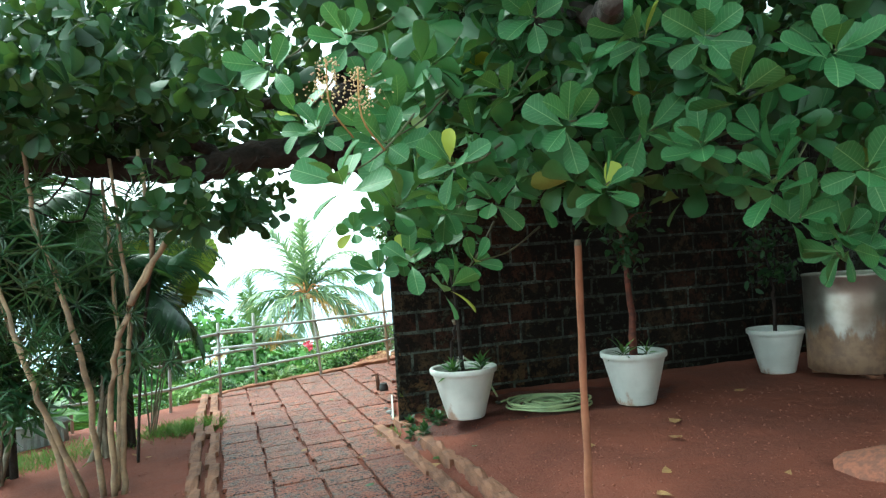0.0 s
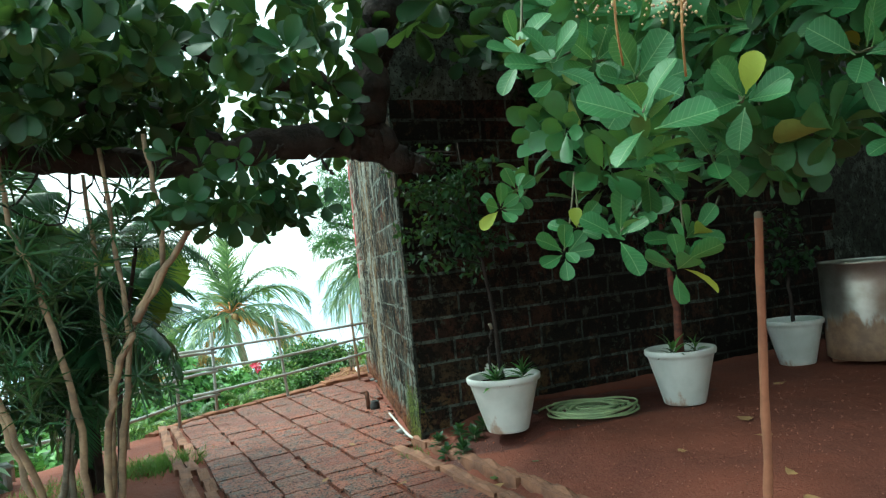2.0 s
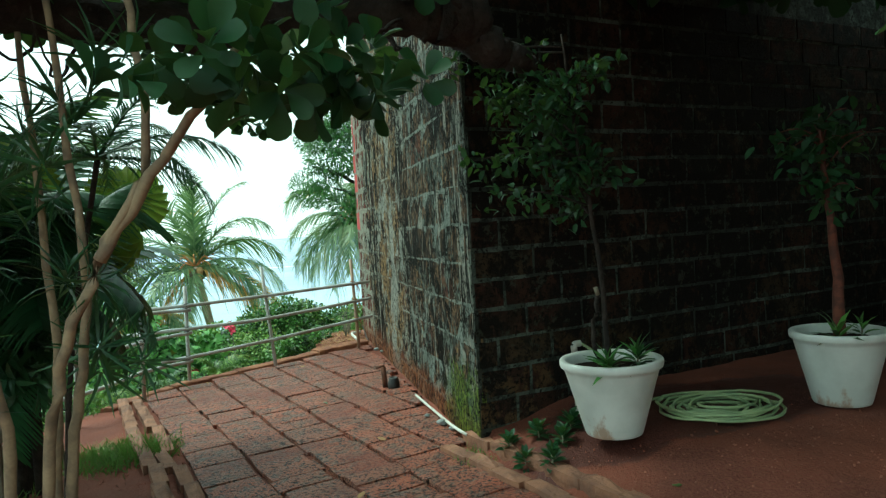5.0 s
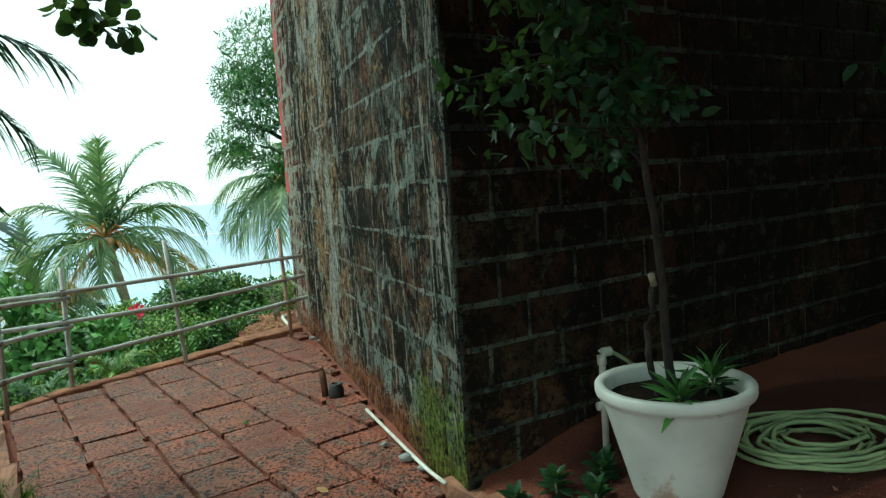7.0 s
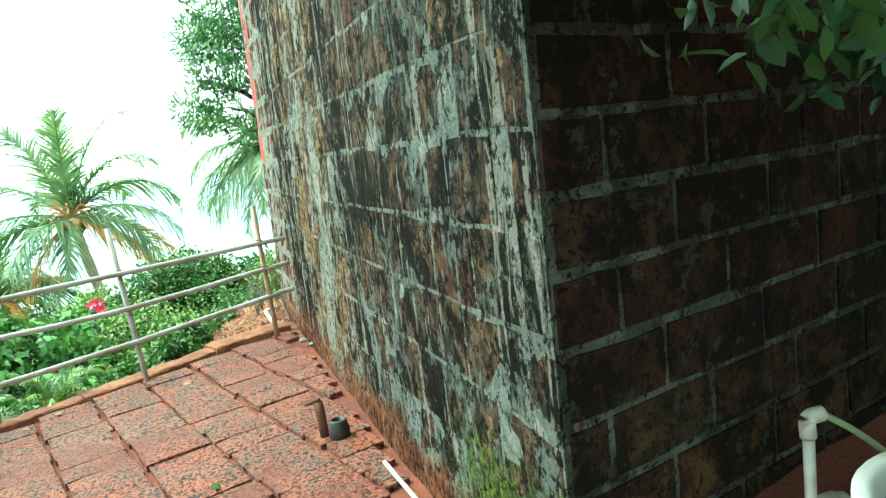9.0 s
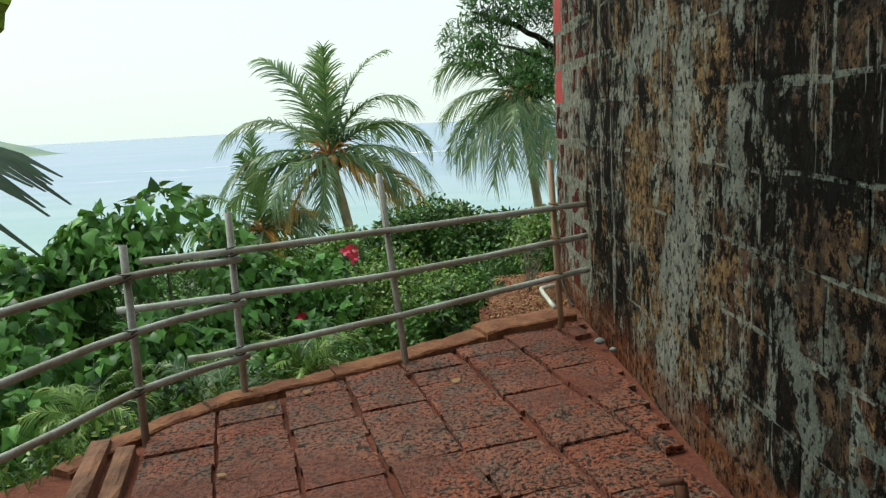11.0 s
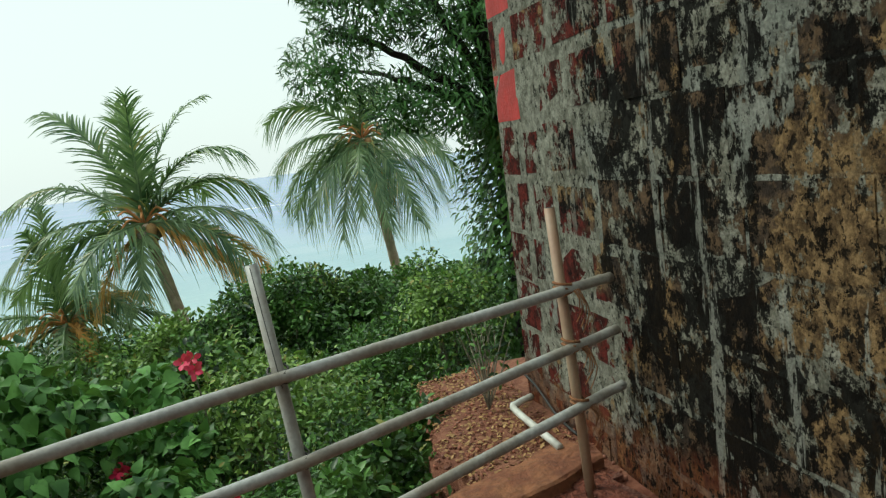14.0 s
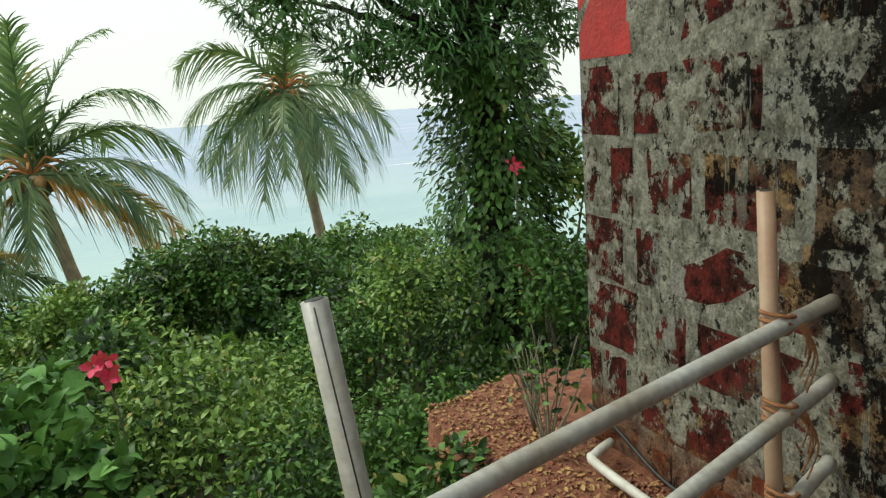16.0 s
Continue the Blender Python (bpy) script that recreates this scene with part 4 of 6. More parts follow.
UPRIGHT = ((110, 80, 0.92, 0.9), (25, 74, 1.05, 1.3), (165, 72, 1.05, 1.2), (340, 60, 1.0, 1.6), (285, 80, 0.9, 0.9))
SPREAD = ((172, 46, 1.1, 1.5), (8, 44, 1.02, 1.7), (60, 45, 0.9, 1.5), (120, 40, 0.95, 1.4), (188, 18, 1.05, 1.3), (206, 2, 1.0, 1.0), (350, 20, 1.0, 1.4), (332, 4, 0.9, 1.2), (265, -38, 0.6, 0.9), (235, 0, 0.8, 1.1))
HANGING = ((180, 52, 0.95, 1.6), (165, 22, 0.95, 1.5), (195, 0, 1.0, 1.5), (175, -18, 0.95, 1.2), (215, -22, 1.0, 1.1), (235, -40, 1.0, 0.9), (255, -15, 0.9, 1.8), (275, -35, 0.95, 1.1), (290, -55, 0.9, 0.8), (300, -25, 1.0, 1.3), (320, -42, 1.0, 0.9), (335, -10, 1.0, 1.5), (350, 12, 1.0, 1.6), (5, -25, 0.95, 1.2), (20, 30, 0.9, 1.5), (60, -10, 0.9, 1.5), (100, 10, 0.9, 1.6), (130, -20, 0.9, 1.3), (45, 60, 0.9, 1.3), (200, 70, 0.9, 1.2), (270, 60, 0.8, 1.5))
coconut_palm((-4.31, 22.0, 0.60), (-3.6, 22.4, -7.0), 0.98, 5, "leaning coconut palm with green fronds and a browned skirt", 20, ((352, -6, 1.0), (340, -16, 0.95), (5, -22, 0.9), (205, -40, 0.8)), 0, 0, UPRIGHT + SPREAD)
coconut_palm((0.22, 25.0, 1.75), (0.75, 25.2, -7.0), 1.0, 8, "coconut palm with drooping fronds above the sea", 70, ((325, -60, 0.7),), 0, 0, HANGING)
coconut_palm((-6.1, 22.6, -1.1), (-6.0, 23.6, -7.5), 0.85, 11, "low coconut palm with dry brown frond stalks", 110, ((10, 35, 0.7), (190, 10, 0.8), (-60, 0, 0.8)), 16)


# ---- hillside growth ----
def shrub(name, centre, radii, n, mat, leaf, length, label, category="shrub", group="", seed=0, stems=5, up=0.4, fill=0.35, hang=0.25):
    """A bush: stems and a crown of leaves in lobes, denser at the skin."""
    r = np.random.default_rng(seed)
    c = np.array(centre, float)
    rad = np.array(radii, float)
    base = (c[0], c[1], gz_at(c[0], c[1]))
    ob = thing(name, base, label, category, group)
    k = max(5, n // 160)
    lobes = random_dirs(k, r) * r.uniform(0.35, 0.85, (k, 1))
    lobes[:, 2] = np.abs(lobes[:, 2]) * 1.0 - 0.15
    pick = r.integers(0, k, n)
    d = random_dirs(n, r)
    d[:, 2] = np.where(r.random(n) < 0.7, np.abs(d[:, 2]), d[:, 2])
    rr = np.where(r.random(n) < fill, r.random(n), r.uniform(0.82, 1.08, n))[:, None]
    lob = r.uniform(0.28, 0.5, k)[pick][:, None]
    pos = c - np.array(base) + (lobes[pick] + d * rr * lob) * rad
    out = d + 0.6 * r.normal(size=(n, 3)) + np.array((0, 0, -hang))
    R = basis(out, d + np.array((0, 0, up)) + 0.5 * r.normal(size=(n, 3))) * (length * r.uniform(0.6, 1.2, n))[:, None, None]
    cloud("crown", leaf, R, pos, mat, ob)
    for j in range(min(stems, k)):
        tip = c - np.array(base) + lobes[j] * rad * 0.95
        tube("stem", smooth_path([(r.normal(0, 0.08), r.normal(0, 0.08), -0.1), tuple(tip * 0.5 + r.normal(0, 0.05, 3)), tuple(tip)], 4), [0.03, 0.028, 0.026, 0.024, 0.02, 0.017, 0.014, 0.01, 0.006], MAT_STEM, ob, sides=6)
    return ob


SG = "shrubs on the slope"
seed = 100
for gx in np.arange(-7.5, 3.6, 1.15):
    for gy in np.arange(11.2, 23, 1.25):
        x, y = gx + rng.normal(0, 0.25), gy + rng.normal(0, 0.25)
        if (x > -1.75 and y < 13.2) or (x > 0.6 and y < 13) or (x < -4 and y < 12.0):
            continue
        if x > -3.6 and y < 11.6:
            continue
        top = -0.50 - 0.075 * max(0, y - 12) - 0.10 * (x < -3) + rng.normal(0, 0.18) + (0.25 if x > -0.8 else 0)
        z = top - 0.65
        small = y < 16
        lime = rng.random() < (0.08 if y < 13.0 else 0.75 if -2.6 < x < -0.9 else 0.25)
        seed += 1
        shrub("shrub", (x, y, z), (0.85, 0.85, 0.8), 3800 if small else 1500, LEAF_LIME if lime else LEAF_SHRUB, OVAL, 0.058 if small else 0.10,
              "dense light green wild shrub on the slope" if lime else "dense dark green wild shrub on the slope", group=SG, seed=seed, stems=3)
for k, (x, y) in enumerate(((-1.75, 10.75), (-2.25, 10.6), (-2.75, 10.45), (-3.2, 10.1), (-3.6, 9.6), (-2.0, 11.3), (-2.6, 11.2), (-3.3, 10.9), (-1.85, 11.9), (-2.5, 11.9), (-1.75, 12.5), (-3.9, 9.2), (-4.4, 8.9), (-4.6, 9.7), (-0.9, 13.1), (-0.2, 13.0), (0.4, 12.8), (-1.4, 13.0), (-3.9, 10.3), (-1.62, 10.95), (-1.55, 11.45), (-1.5, 12.0))):
    lime = k % 3 == 1 and x < -2.6
    shrub("shrub", (x, y, -0.95 + 0.06 * math.sin(k * 2.0) - (0.10 if y < 10.8 else 0)), (0.55, 0.55, 0.6), 2300, LEAF_LIME if lime else LEAF_SHRUB, OVAL, 0.05, "low green shrub just below the railing", group=SG, seed=700 + k, stems=3)
for k, (x, y, z) in enumerate(((-1.45, 10.66, -0.34), (-1.85, 10.52, -0.38), (-2.25, 10.42, -0.36), (-2.65, 10.28, -0.40), (-3.05, 9.95, -0.42), (-3.4, 9.5, -0.42), (-3.65, 9.05, -0.42), (-1.65, 10.9, -0.3))):
    shrub("shrub", (x, y, z), (0.36, 0.34, 0.36), 1300, LEAF_LIME if k in (2, 5) else LEAF_SHRUB, OVAL, 0.052, "low leafy shrub against the outer path edge", group=SG, seed=780 + k, stems=3)
for k, (x, y, z) in enumerate(((-1.62, 10.62, -0.22), (-1.55, 10.95, -0.18), (-1.95, 10.5, -0.28), (-1.45, 11.35, -0.25))):
    shrub("shrub", (x, y, z), (0.30, 0.30, 0.34), 1100, LEAF_SHRUB, OVAL, 0.055, "low dark green shrub beside the earth bank", group=SG, seed=760 + k, stems=3)
for k in range(14):
    x, y = -8 + k * 1.1 + rng.normal(0, 0.3), 25 + rng.normal(0, 1.5)
    shrub("shrub", (x, y, -4.0 + rng.normal(0, 0.35)), (1.6, 1.4, 1.7), 1500, LEAF_LIME if k % 3 == 0 else LEAF_SHRUB, OVAL, 0.16, "distant green bush above the shore", group=SG, seed=300 + k, stems=2)
for k, (x, y, z) in enumerate(((-2.02, 18.02, -0.26), (-1.48, 19.05, -0.33), (-2.68, 18.49, -0.34), (-0.99, 19.54, -0.57))):
    shrub("shrub", (x, y, z - 0.55), (0.75, 0.7, 0.75), 1900, LEAF_LIME if k == 1 else LEAF_SHRUB, OVAL, 0.085, "tall green bush below the palms", group=SG, seed=840 + k, stems=3)
for k, (x, y, z) in enumerate(((-3.0, 18.8, -0.60), (-2.35, 18.5, -0.42), (-3.7, 18.9, -0.85), (-1.75, 18.9, -0.40))):
    shrub("shrub", (x, y, z - 0.55), (0.8, 0.7, 0.8), 2300, LEAF_SHRUB if k % 2 else LEAF_LIME, OVAL, 0.085, "tall green bush round the palm trunk", group=SG, seed=860 + k, stems=3)
# broad heart-leaved tree beyond the railing
for k, (x, y, z, a, b, cnt) in enumerate(((-4.5, 12.9, 0.05, 0.95, 0.75, 700), (-5.4, 12.4, -0.25, 0.85, 0.8, 600), (-3.7, 13.2, -0.45, 0.9, 0.75, 560), (-4.0, 11.6, -0.75, 0.9, 0.7, 520), (-5.0, 10.9, -0.8, 1.0, 0.75, 560), (-3.0, 12.2, -0.95, 0.75, 0.6, 380), (-6.6, 11.3, -0.5, 1.0, 0.8, 500))):
    shrub("portia_tree", (x, y, z), (a, a, b), int(cnt * 2.1), LEAF_HEART, HEART, 0.118, "bushy tree with broad heart-shaped leaves", "tree", "heart-leaved trees", 400 + k, 4, hang=0.95)

for k, (x, y, z) in enumerate(((-3.07, 13.74, -0.37), (-3.10, 13.19, -0.46), (-2.78, 13.27, -0.58))):
    shrub("portia_tree", (x, y, z - 0.1), (0.34, 0.34, 0.34), 110, LEAF_HEART, HEART, 0.12, "low bushy growth with broad heart-shaped leaves", "tree", "heart-leaved trees", 430 + k, 3)


def mango_tree():
    ob = thing("mango_tree", (0.15, 15.2, -1.6), "tall vine-wrapped tree with dense narrow leaves", "tree")
    r = np.random.default_rng(77)
    limb("trunk", [(0.6, 15.2, -2.2), (0.6, 15.2, 0.2), (0.5, 15.1, 1.6), (0.3, 15.0, 3.2)], 0.2, 0.12, ob)
    for tip in ((-1.6, 15.0, 2.55), (-0.9, 14.6, 3.2), (0.6, 15.2, 3.4), (-1.2, 15.5, 2.2), (1.4, 15.4, 2.6), (0.2, 14.4, 2.4)):
        limb("limb", [(0.5, 15.1, 1.5), (0.25 + tip[0] * 0.5, 15.05, tip[2] - 0.3), (tip[0] * 0.8 + 0.08, tip[1], tip[2] - 0.05)], 0.06, 0.012, ob)
    blobs = [(-1.15, 15.1, 2.15, .45), (-0.75, 14.8, 2.75, .6), (-0.55, 14.9, 1.75, .38), (0.0, 14.9, 1.75, .5), (0.2, 15.0, 2.5, .7), (0.95, 15.2, 2.5, .7), (0.55, 15.0, 1.7, .5), (-0.5, 15.0, 3.5, .8), (0.9, 15.2, 3.4, .8), (-1.1, 15.2, 3.1, .4), (1.35, 15.3, 1.95, .4)]
    P, R = [], []
    for x, y, z, q in blobs:
        n = int(6000 * q * q)
        d = random_dirs(n, r)
        rr = np.where(r.random(n) < 0.3, r.random(n), r.uniform(0.75, 1.1, n))[:, None]
        P.append(np.array((x, y, z)) - np.array(ob.location) + d * rr * np.array((q, q, q * 0.8)))
        R.append(basis(d * (1, 1, 0.4) + (0, 0, -0.4) + 0.6 * r.normal(size=(n, 3)), d + (0, 0, 0.5)) * (0.105 * r.uniform(0.6, 1.15, n))[:, None, None])
    cloud("crown", LANCE, np.concatenate(R), np.concatenate(P), LEAF_MANGO, ob)
    n = 9500
    zz = r.uniform(-1.2, 1.7, n)
    a = r.uniform(0, 6.28, n)
    q = 0.30 + 0.42 * r.random(n) * (0.6 + 0.4 * np.sin(3.0 * zz + 2.0 * a)) + 0.22 * np.clip(0.4 - zz, 0, 2)
    P = np.stack([0.62 + q * np.cos(a), 15.15 + q * np.sin(a), zz], 1) - np.array(ob.location)
    d = np.stack([np.cos(a), np.sin(a), -0.6 + 0 * a], 1)
    cloud("vine", OVAL, basis(d + 0.4 * r.normal(size=(n, 3)), d + (0, 0, 0.8)) * (0.078 * r.uniform(0.5, 1.3, n))[:, None, None], P, LEAF_SHRUB, ob, "climbing vine leaves")
    return ob


mango_tree()
shrub("shrub", (1.35, 15.4, 0.35), (0.75, 0.7, 0.95), 2200, LEAF_LIME, OVAL, 0.09, "light green bush beside the vine-wrapped tree", group=SG, seed=801, stems=4)
shrub("shrub", (0.6, 14.2, -0.35), (0.7, 0.6, 0.6), 2600, LEAF_SHRUB, OVAL, 0.06, "dark green bush at the foot of the tree", group=SG, seed=802, stems=4)
shrub("shrub", (-0.35, 14.6, -0.35), (0.6, 0.6, 0.5), 2200, LEAF_LIME, OVAL, 0.055, "light green bush at the foot of the tree", group=SG, seed=803, stems=4)


# ---- railing ----
def unit(v):
    return v / v.length


railing = thing("pipe_railing", (RAIL[1][0], RAIL[1][1], -0.05), "lashed pipe railing with three rails at the terrace edge", "railing")
POST_LEAN = [(-0.04, 0.02), (-0.10, 0.14), (0.02, 0.0), (0.02, 0.0), (0.02, 0.02), (0.0, 0.0), (0.0, 0.0)]
POST_TOP = [1.0, 0.99, 0.86, 0.79, 0.75, 0.78, 0.78]
RAIL_Z = [(0.72, 0.52, 0.31), (0.68, 0.44, 0.21), (0.665, 0.43, 0.14), (0.65, 0.39, 0.11), (0.64, 0.38, 0.09), (0.62, 0.36, 0.08), (0.6, 0.35, 0.07)]
for i, (x, y) in enumerate(RAIL):
    z0 = min(floor_z(x), gz_at(x, y)) - 0.06
    lx, ly = POST_LEAN[i]
    pts = [(x + lx * s, y + ly * s, z0 + (POST_TOP[i] - z0) * s) for s in (0, 0.5, 1)]
    post = tube("post", local(railing, pts), 0.0185, MAT_PVC_TAN if i == 0 else MAT_PVC, railing, "browned pipe post" if i == 0 else "", 14)
    # Black disc stands in for the shade inside the open pipe.
    v, f = lathe([(0.0001, 0.0015), (0.0125, 0.0015), (0.014, 0.0005)], 12)
    put("hollow_shade_disc", mesh_of("hollow_shade_disc", v, f, MAT_BLACK), post, "black disc standing for the shaded pipe hollow", Matrix.Translation(Vector(pts[2]) - railing.location) @ Vector((lx, ly, POST_TOP[i] - z0)).to_track_quat("Z", "Y").to_matrix().to_4x4())
    if i == 1:
        tube("split", local(railing, [(pts[2][0] - 0.004, pts[2][1] - 0.0185, pts[2][2] - 0.005), (pts[2][0] * 0.7 + pts[0][0] * 0.3 + 0.002, pts[2][1] * 0.7 + pts[0][1] * 0.3 - 0.0185, pts[2][2] * 0.7 + pts[0][2] * 0.3)]), 0.0012, MAT_BLACK, post, "crack down the pipe", 5)
    for z in RAIL_Z[i]:
        s = (z - z0) / (POST_TOP[i] - z0)
        c = Vector((x + lx * s, y + ly * s - 0.02, z)) - railing.location
        ring = []
        for k in range(22):
            a = k * 2 * math.pi / 7
            ring.append(c + Vector((0.030 * math.cos(a), 0.038 * math.sin(a), 0.018 * math.sin(a * 0.5 + i) + 0.0012 * (k - 11))))
        if i == 0:
            for k in range(5):
                tail = [c + Vector((0.02 + 0.006 * k, -0.03, 0)), c + Vector((0.035 + 0.008 * k, -0.045, -0.03 - 0.012 * k)), c + Vector((0.03 + 0.012 * math.sin(k * 2.1 + z * 9), -0.045, -0.07 - 0.02 * k))]
                tube("rope_tail", smooth_path(tail, 3), 0.0022, MAT_ROPE, railing, "frayed coir rope end", 5)
        tube("lashing", ring, 0.005 if i == 0 else 0.0035, MAT_ROPE if i == 0 else MAT_WIRE, railing, "coir rope lashing" if i == 0 else "", 5)
for lv in range(3):
    def at(i, off=-0.043):
        z0 = floor_z(RAIL[i][0]) - 0.06
        s = (RAIL_Z[i][lv] - z0) / (POST_TOP[i] - z0)
        return Vector((RAIL[i][0] + POST_LEAN[i][0] * s, RAIL[i][1] + POST_LEAN[i][1] * s + off, RAIL_Z[i][lv])) - railing.location
    a, b, c = at(0), at(1), at(2)
    d0, d1 = unit(a - b), unit(c - b)
    tube("rail", smooth_path([a + d0 * 0.20, a, b, c, c + d1 * (0.42, 0.55, 0.25)[lv] + Vector((0, 0, 0.01))], 4, 0.0015), 0.018, MAT_PVC, railing, sides=14)
    drop = Vector((0, 0, -0.045))
    a, b, c, d = at(2) + drop, at(3), at(4), at(5)
    tube("rail", smooth_path([a + unit(a - b) * 0.06, a, b, c, d, at(6)], 4, 0.0015), 0.018, MAT_PVC, railing, sides=14)


# ---- pots, drum, hose, stake ----
def pot(at, rim, base, height, label, z):
    ob = thing("plant_pot", (at[0], at[1], z), label, "pot", "white plastic pots along the wall")
    prof = [(base * 0.6, 0.0), (base * 0.96, 0.0), (base, 0.012), (base + (rim - base) * 0.78, height * 0.84), (rim * 0.93, height * 0.88), (rim * 0.985, height * 0.90), (rim, height * 0.93), (rim, height * 0.985), (rim * 0.985, height), (rim * 0.90, height), (rim * 0.86, height * 0.97), (rim * 0.82, height * 0.85)]
    v, f = lathe(prof, 40)
    put("body", mesh_of("pot_body", v, f, MAT_POT, True), ob)
    v, f = lathe([(0.001, height * 0.885), (rim * 0.4, height * 0.89), (rim * 0.7, height * 0.87), (rim * 0.85, height * 0.86)], 24)
    v = [(x, y, q + 0.012 * noise.noise(Vector((x * 20, y * 20, at[0])))) for x, y, q in v]
    put("soil", mesh_of("pot_soil", v, f, MAT_POTSOIL, True), ob, "dark potting soil")
    return ob


pot1 = pot((0.10, 5.60), 0.265, 0.150, 0.39, "white plastic pot stained with red mud", 0.195)
pot2 = pot((1.43, 5.56), 0.255, 0.150, 0.40, "white plastic pot with a red-barked sapling", 0.225)
pot3 = pot((2.98, 6.50), 0.25, 0.150, 0.40, "white plastic pot beside the steel drum", 0.205)


def drum():
    ob = thing("steel_drum", (3.52, 6.22, 0.2), "dented steel drum on bricks, rusted towards its foot", "drum")
    v, f = lathe([(0.001, 0.05), (0.35, 0.05), (0.365, 0.06), (0.365, 0.2), (0.3655, 0.45), (0.365, 0.7), (0.365, 0.86), (0.375, 0.875), (0.365, 0.885), (0.345, 0.87), (0.345, 0.6)], 48)
    put("body", mesh_of("drum_body", v, f, MAT_STEEL, True), ob)
    for a in (30, 150, 270):
        bm = bmesh.new()
        bevel_box(bm, (-0.09, -0.05, 0.0), (0.09, 0.05, 0.055), 0.006)
        b = part("support_brick", bm, MAT_KERB, ob)
        b.matrix_basis = pose(0.24 * math.cos(radians(a)), 0.24 * math.sin(radians(a)), 0, 0, 0, a)
    return ob


drum()


def hose():
    ob = thing("garden_hose", (0.76, 5.68, 0.22), "coiled pale green garden hose lying on the soil", "hose")
    r = np.random.default_rng(3)
    pts = []
    for k in range(11 * 26):
        t = k / 26
        a = t * 2 * math.pi
        q = 0.20 + 0.09 * math.sin(t * 2.3) + 0.02 * r.normal() * 0.3
        pts.append((q * 1.15 * math.cos(a) + 0.02 * math.sin(t * 1.7), q * 0.95 * math.sin(a) + 0.02 * math.cos(t * 2.9), 0.012 + 0.045 * (0.5 + 0.5 * math.sin(t * 5.1)) * (0.4 + 0.6 * t / 11)))
    pts += [(0.30, 0.05, 0.03), (0.0, 0.25, 0.012), (-0.2, 0.33, 0.012), (-0.38, 0.18, 0.01)]
    tube("coil", pts[:-3], 0.0085, MAT_HOSE, ob, sides=7)
    tube("loose_end", smooth_path([pts[-4], (0.1, 0.2, 0.02), (-0.2, 0.33, 0.012), (-0.38, 0.18, 0.01)], 5), 0.0085, MAT_HOSE, ob, sides=7)
    v, f = lathe([(0.012, -0.02), (0.014, -0.015), (0.014, 0.02), (0.010, 0.03), (0.004, 0.03)], 10)
    put("connector", mesh_of("connector", v, f, MAT_BLACK, True), ob, "black hose connector", pose(-0.39, 0.17, 0.014, 90, 0, 30))
    return ob


hose()
stake = thing("wooden_stake", (0.575, 3.22, gz_at(0.575, 3.22)), "thin brown wooden stake propping the low branch", "stake")
p = smooth_path([(0, 0, -0.1), (0.0, -0.08, 0.45), (-0.005, -0.14, 0.9), (0.0, -0.2, 1.38)], 5, 0.002)
tube("pole", p, [0.0185 - 0.0002 * i + 0.0012 * math.sin(i * 2.1) for i in range(len(p))], MAT_STAKE, stake, sides=10)
v, f = tube_mesh([(0, -0.2, 1.375), (0.0, -0.2, 1.40)], [0.017, 0.012], 8)
put("tip", mesh_of("tip", v, f, MAT_STEM), stake, "weathered split tip")


def sapling(pot_ob, height, seed, mat, leaf, length, n, spread, trunk_mat, label, lean=(0, 0), low=0.55, r0=0.02, drift=(0, 0, 0)):
    r = np.random.default_rng(seed)
    base = pot_ob.location + Vector((0, 0, 0.34))
    ob = thing("potted_sapling", base, label, "plant")
    top = Vector((lean[0], lean[1], height))
    p = smooth_path([(0, 0, -0.02), top * 0.35 + Vector((0.02, 0, 0)), top * 0.7, top], 5, 0.004)
    tube("trunk", p, [r0 * (1 - 0.7 * i / (len(p) - 1)) for i in range(len(p))], trunk_mat, ob, sides=8)
    P, R = [], []
    for k in range(18):
        t = low + (1 - low) * r.random()
        o = top * t
        d = random_dirs(1, r)[0] * (1, 1, 0.5) + (0, 0, 0.25) + np.array(drift)
        tip = np.array(o) + d * spread * r.uniform(0.5, 1.1)
        tube("branch", smooth_path([tuple(o), tuple((np.array(o) + tip) / 2 + (0, 0, 0.04)), tuple(tip)], 3), [0.006, 0.006, 0.005, 0.005, 0.004, 0.003, 0.002], trunk_mat, ob, sides=5)
        m = n // 18
        s = r.uniform(0.3, 1.1, m)[:, None]
        P.append(np.array(o)[None] * (1 - s) + tip[None] * s + r.normal(0, 0.05, (m, 3)))
        R.append(basis(random_dirs(m, r) + (0, 0, -0.3), random_dirs(m, r) + (0, 0, 1.0)) * (length * r.uniform(0.6, 1.2, m))[:, None, None])
    cloud("foliage", leaf, np.concatenate(R), np.concatenate(P), mat, ob)
    return ob


# Dark bark instead of grey stem: the trunk's shade put into its colour.
ficus = sapling(pot1, 1.75, 1, LEAF_SHADED, OVAL, 0.062, 1300, 0.50, MAT_BARK, "small-leaved ficus sapling with a cut double stem", (-0.14, 0.1), 0.42, 0.017, (-0.45, 0.12, -0.05))
tube("stem", smooth_path([(-0.05, 0.0, -0.02), (-0.09, 0.01, 0.16), (-0.05, 0.03, 0.30), (-0.035, 0.04, 0.42)], 5, 0.004), 0.012, MAT_BARK, ficus, "crooked second stem", 8)
tube("cut_stub", [(-0.04, 0.03, 0.38), (-0.055, 0.025, 0.42)], 0.012, MAT_STEM, ficus, "pale sawn branch stub", 8)
sapling(pot2, 1.2, 2, LEAF_SHADED, OVAL, 0.08, 300, 0.3, MAT_REDBARK, "red-barked sapling growing in the pot", (-0.02, 0.06), 0.6, 0.034)
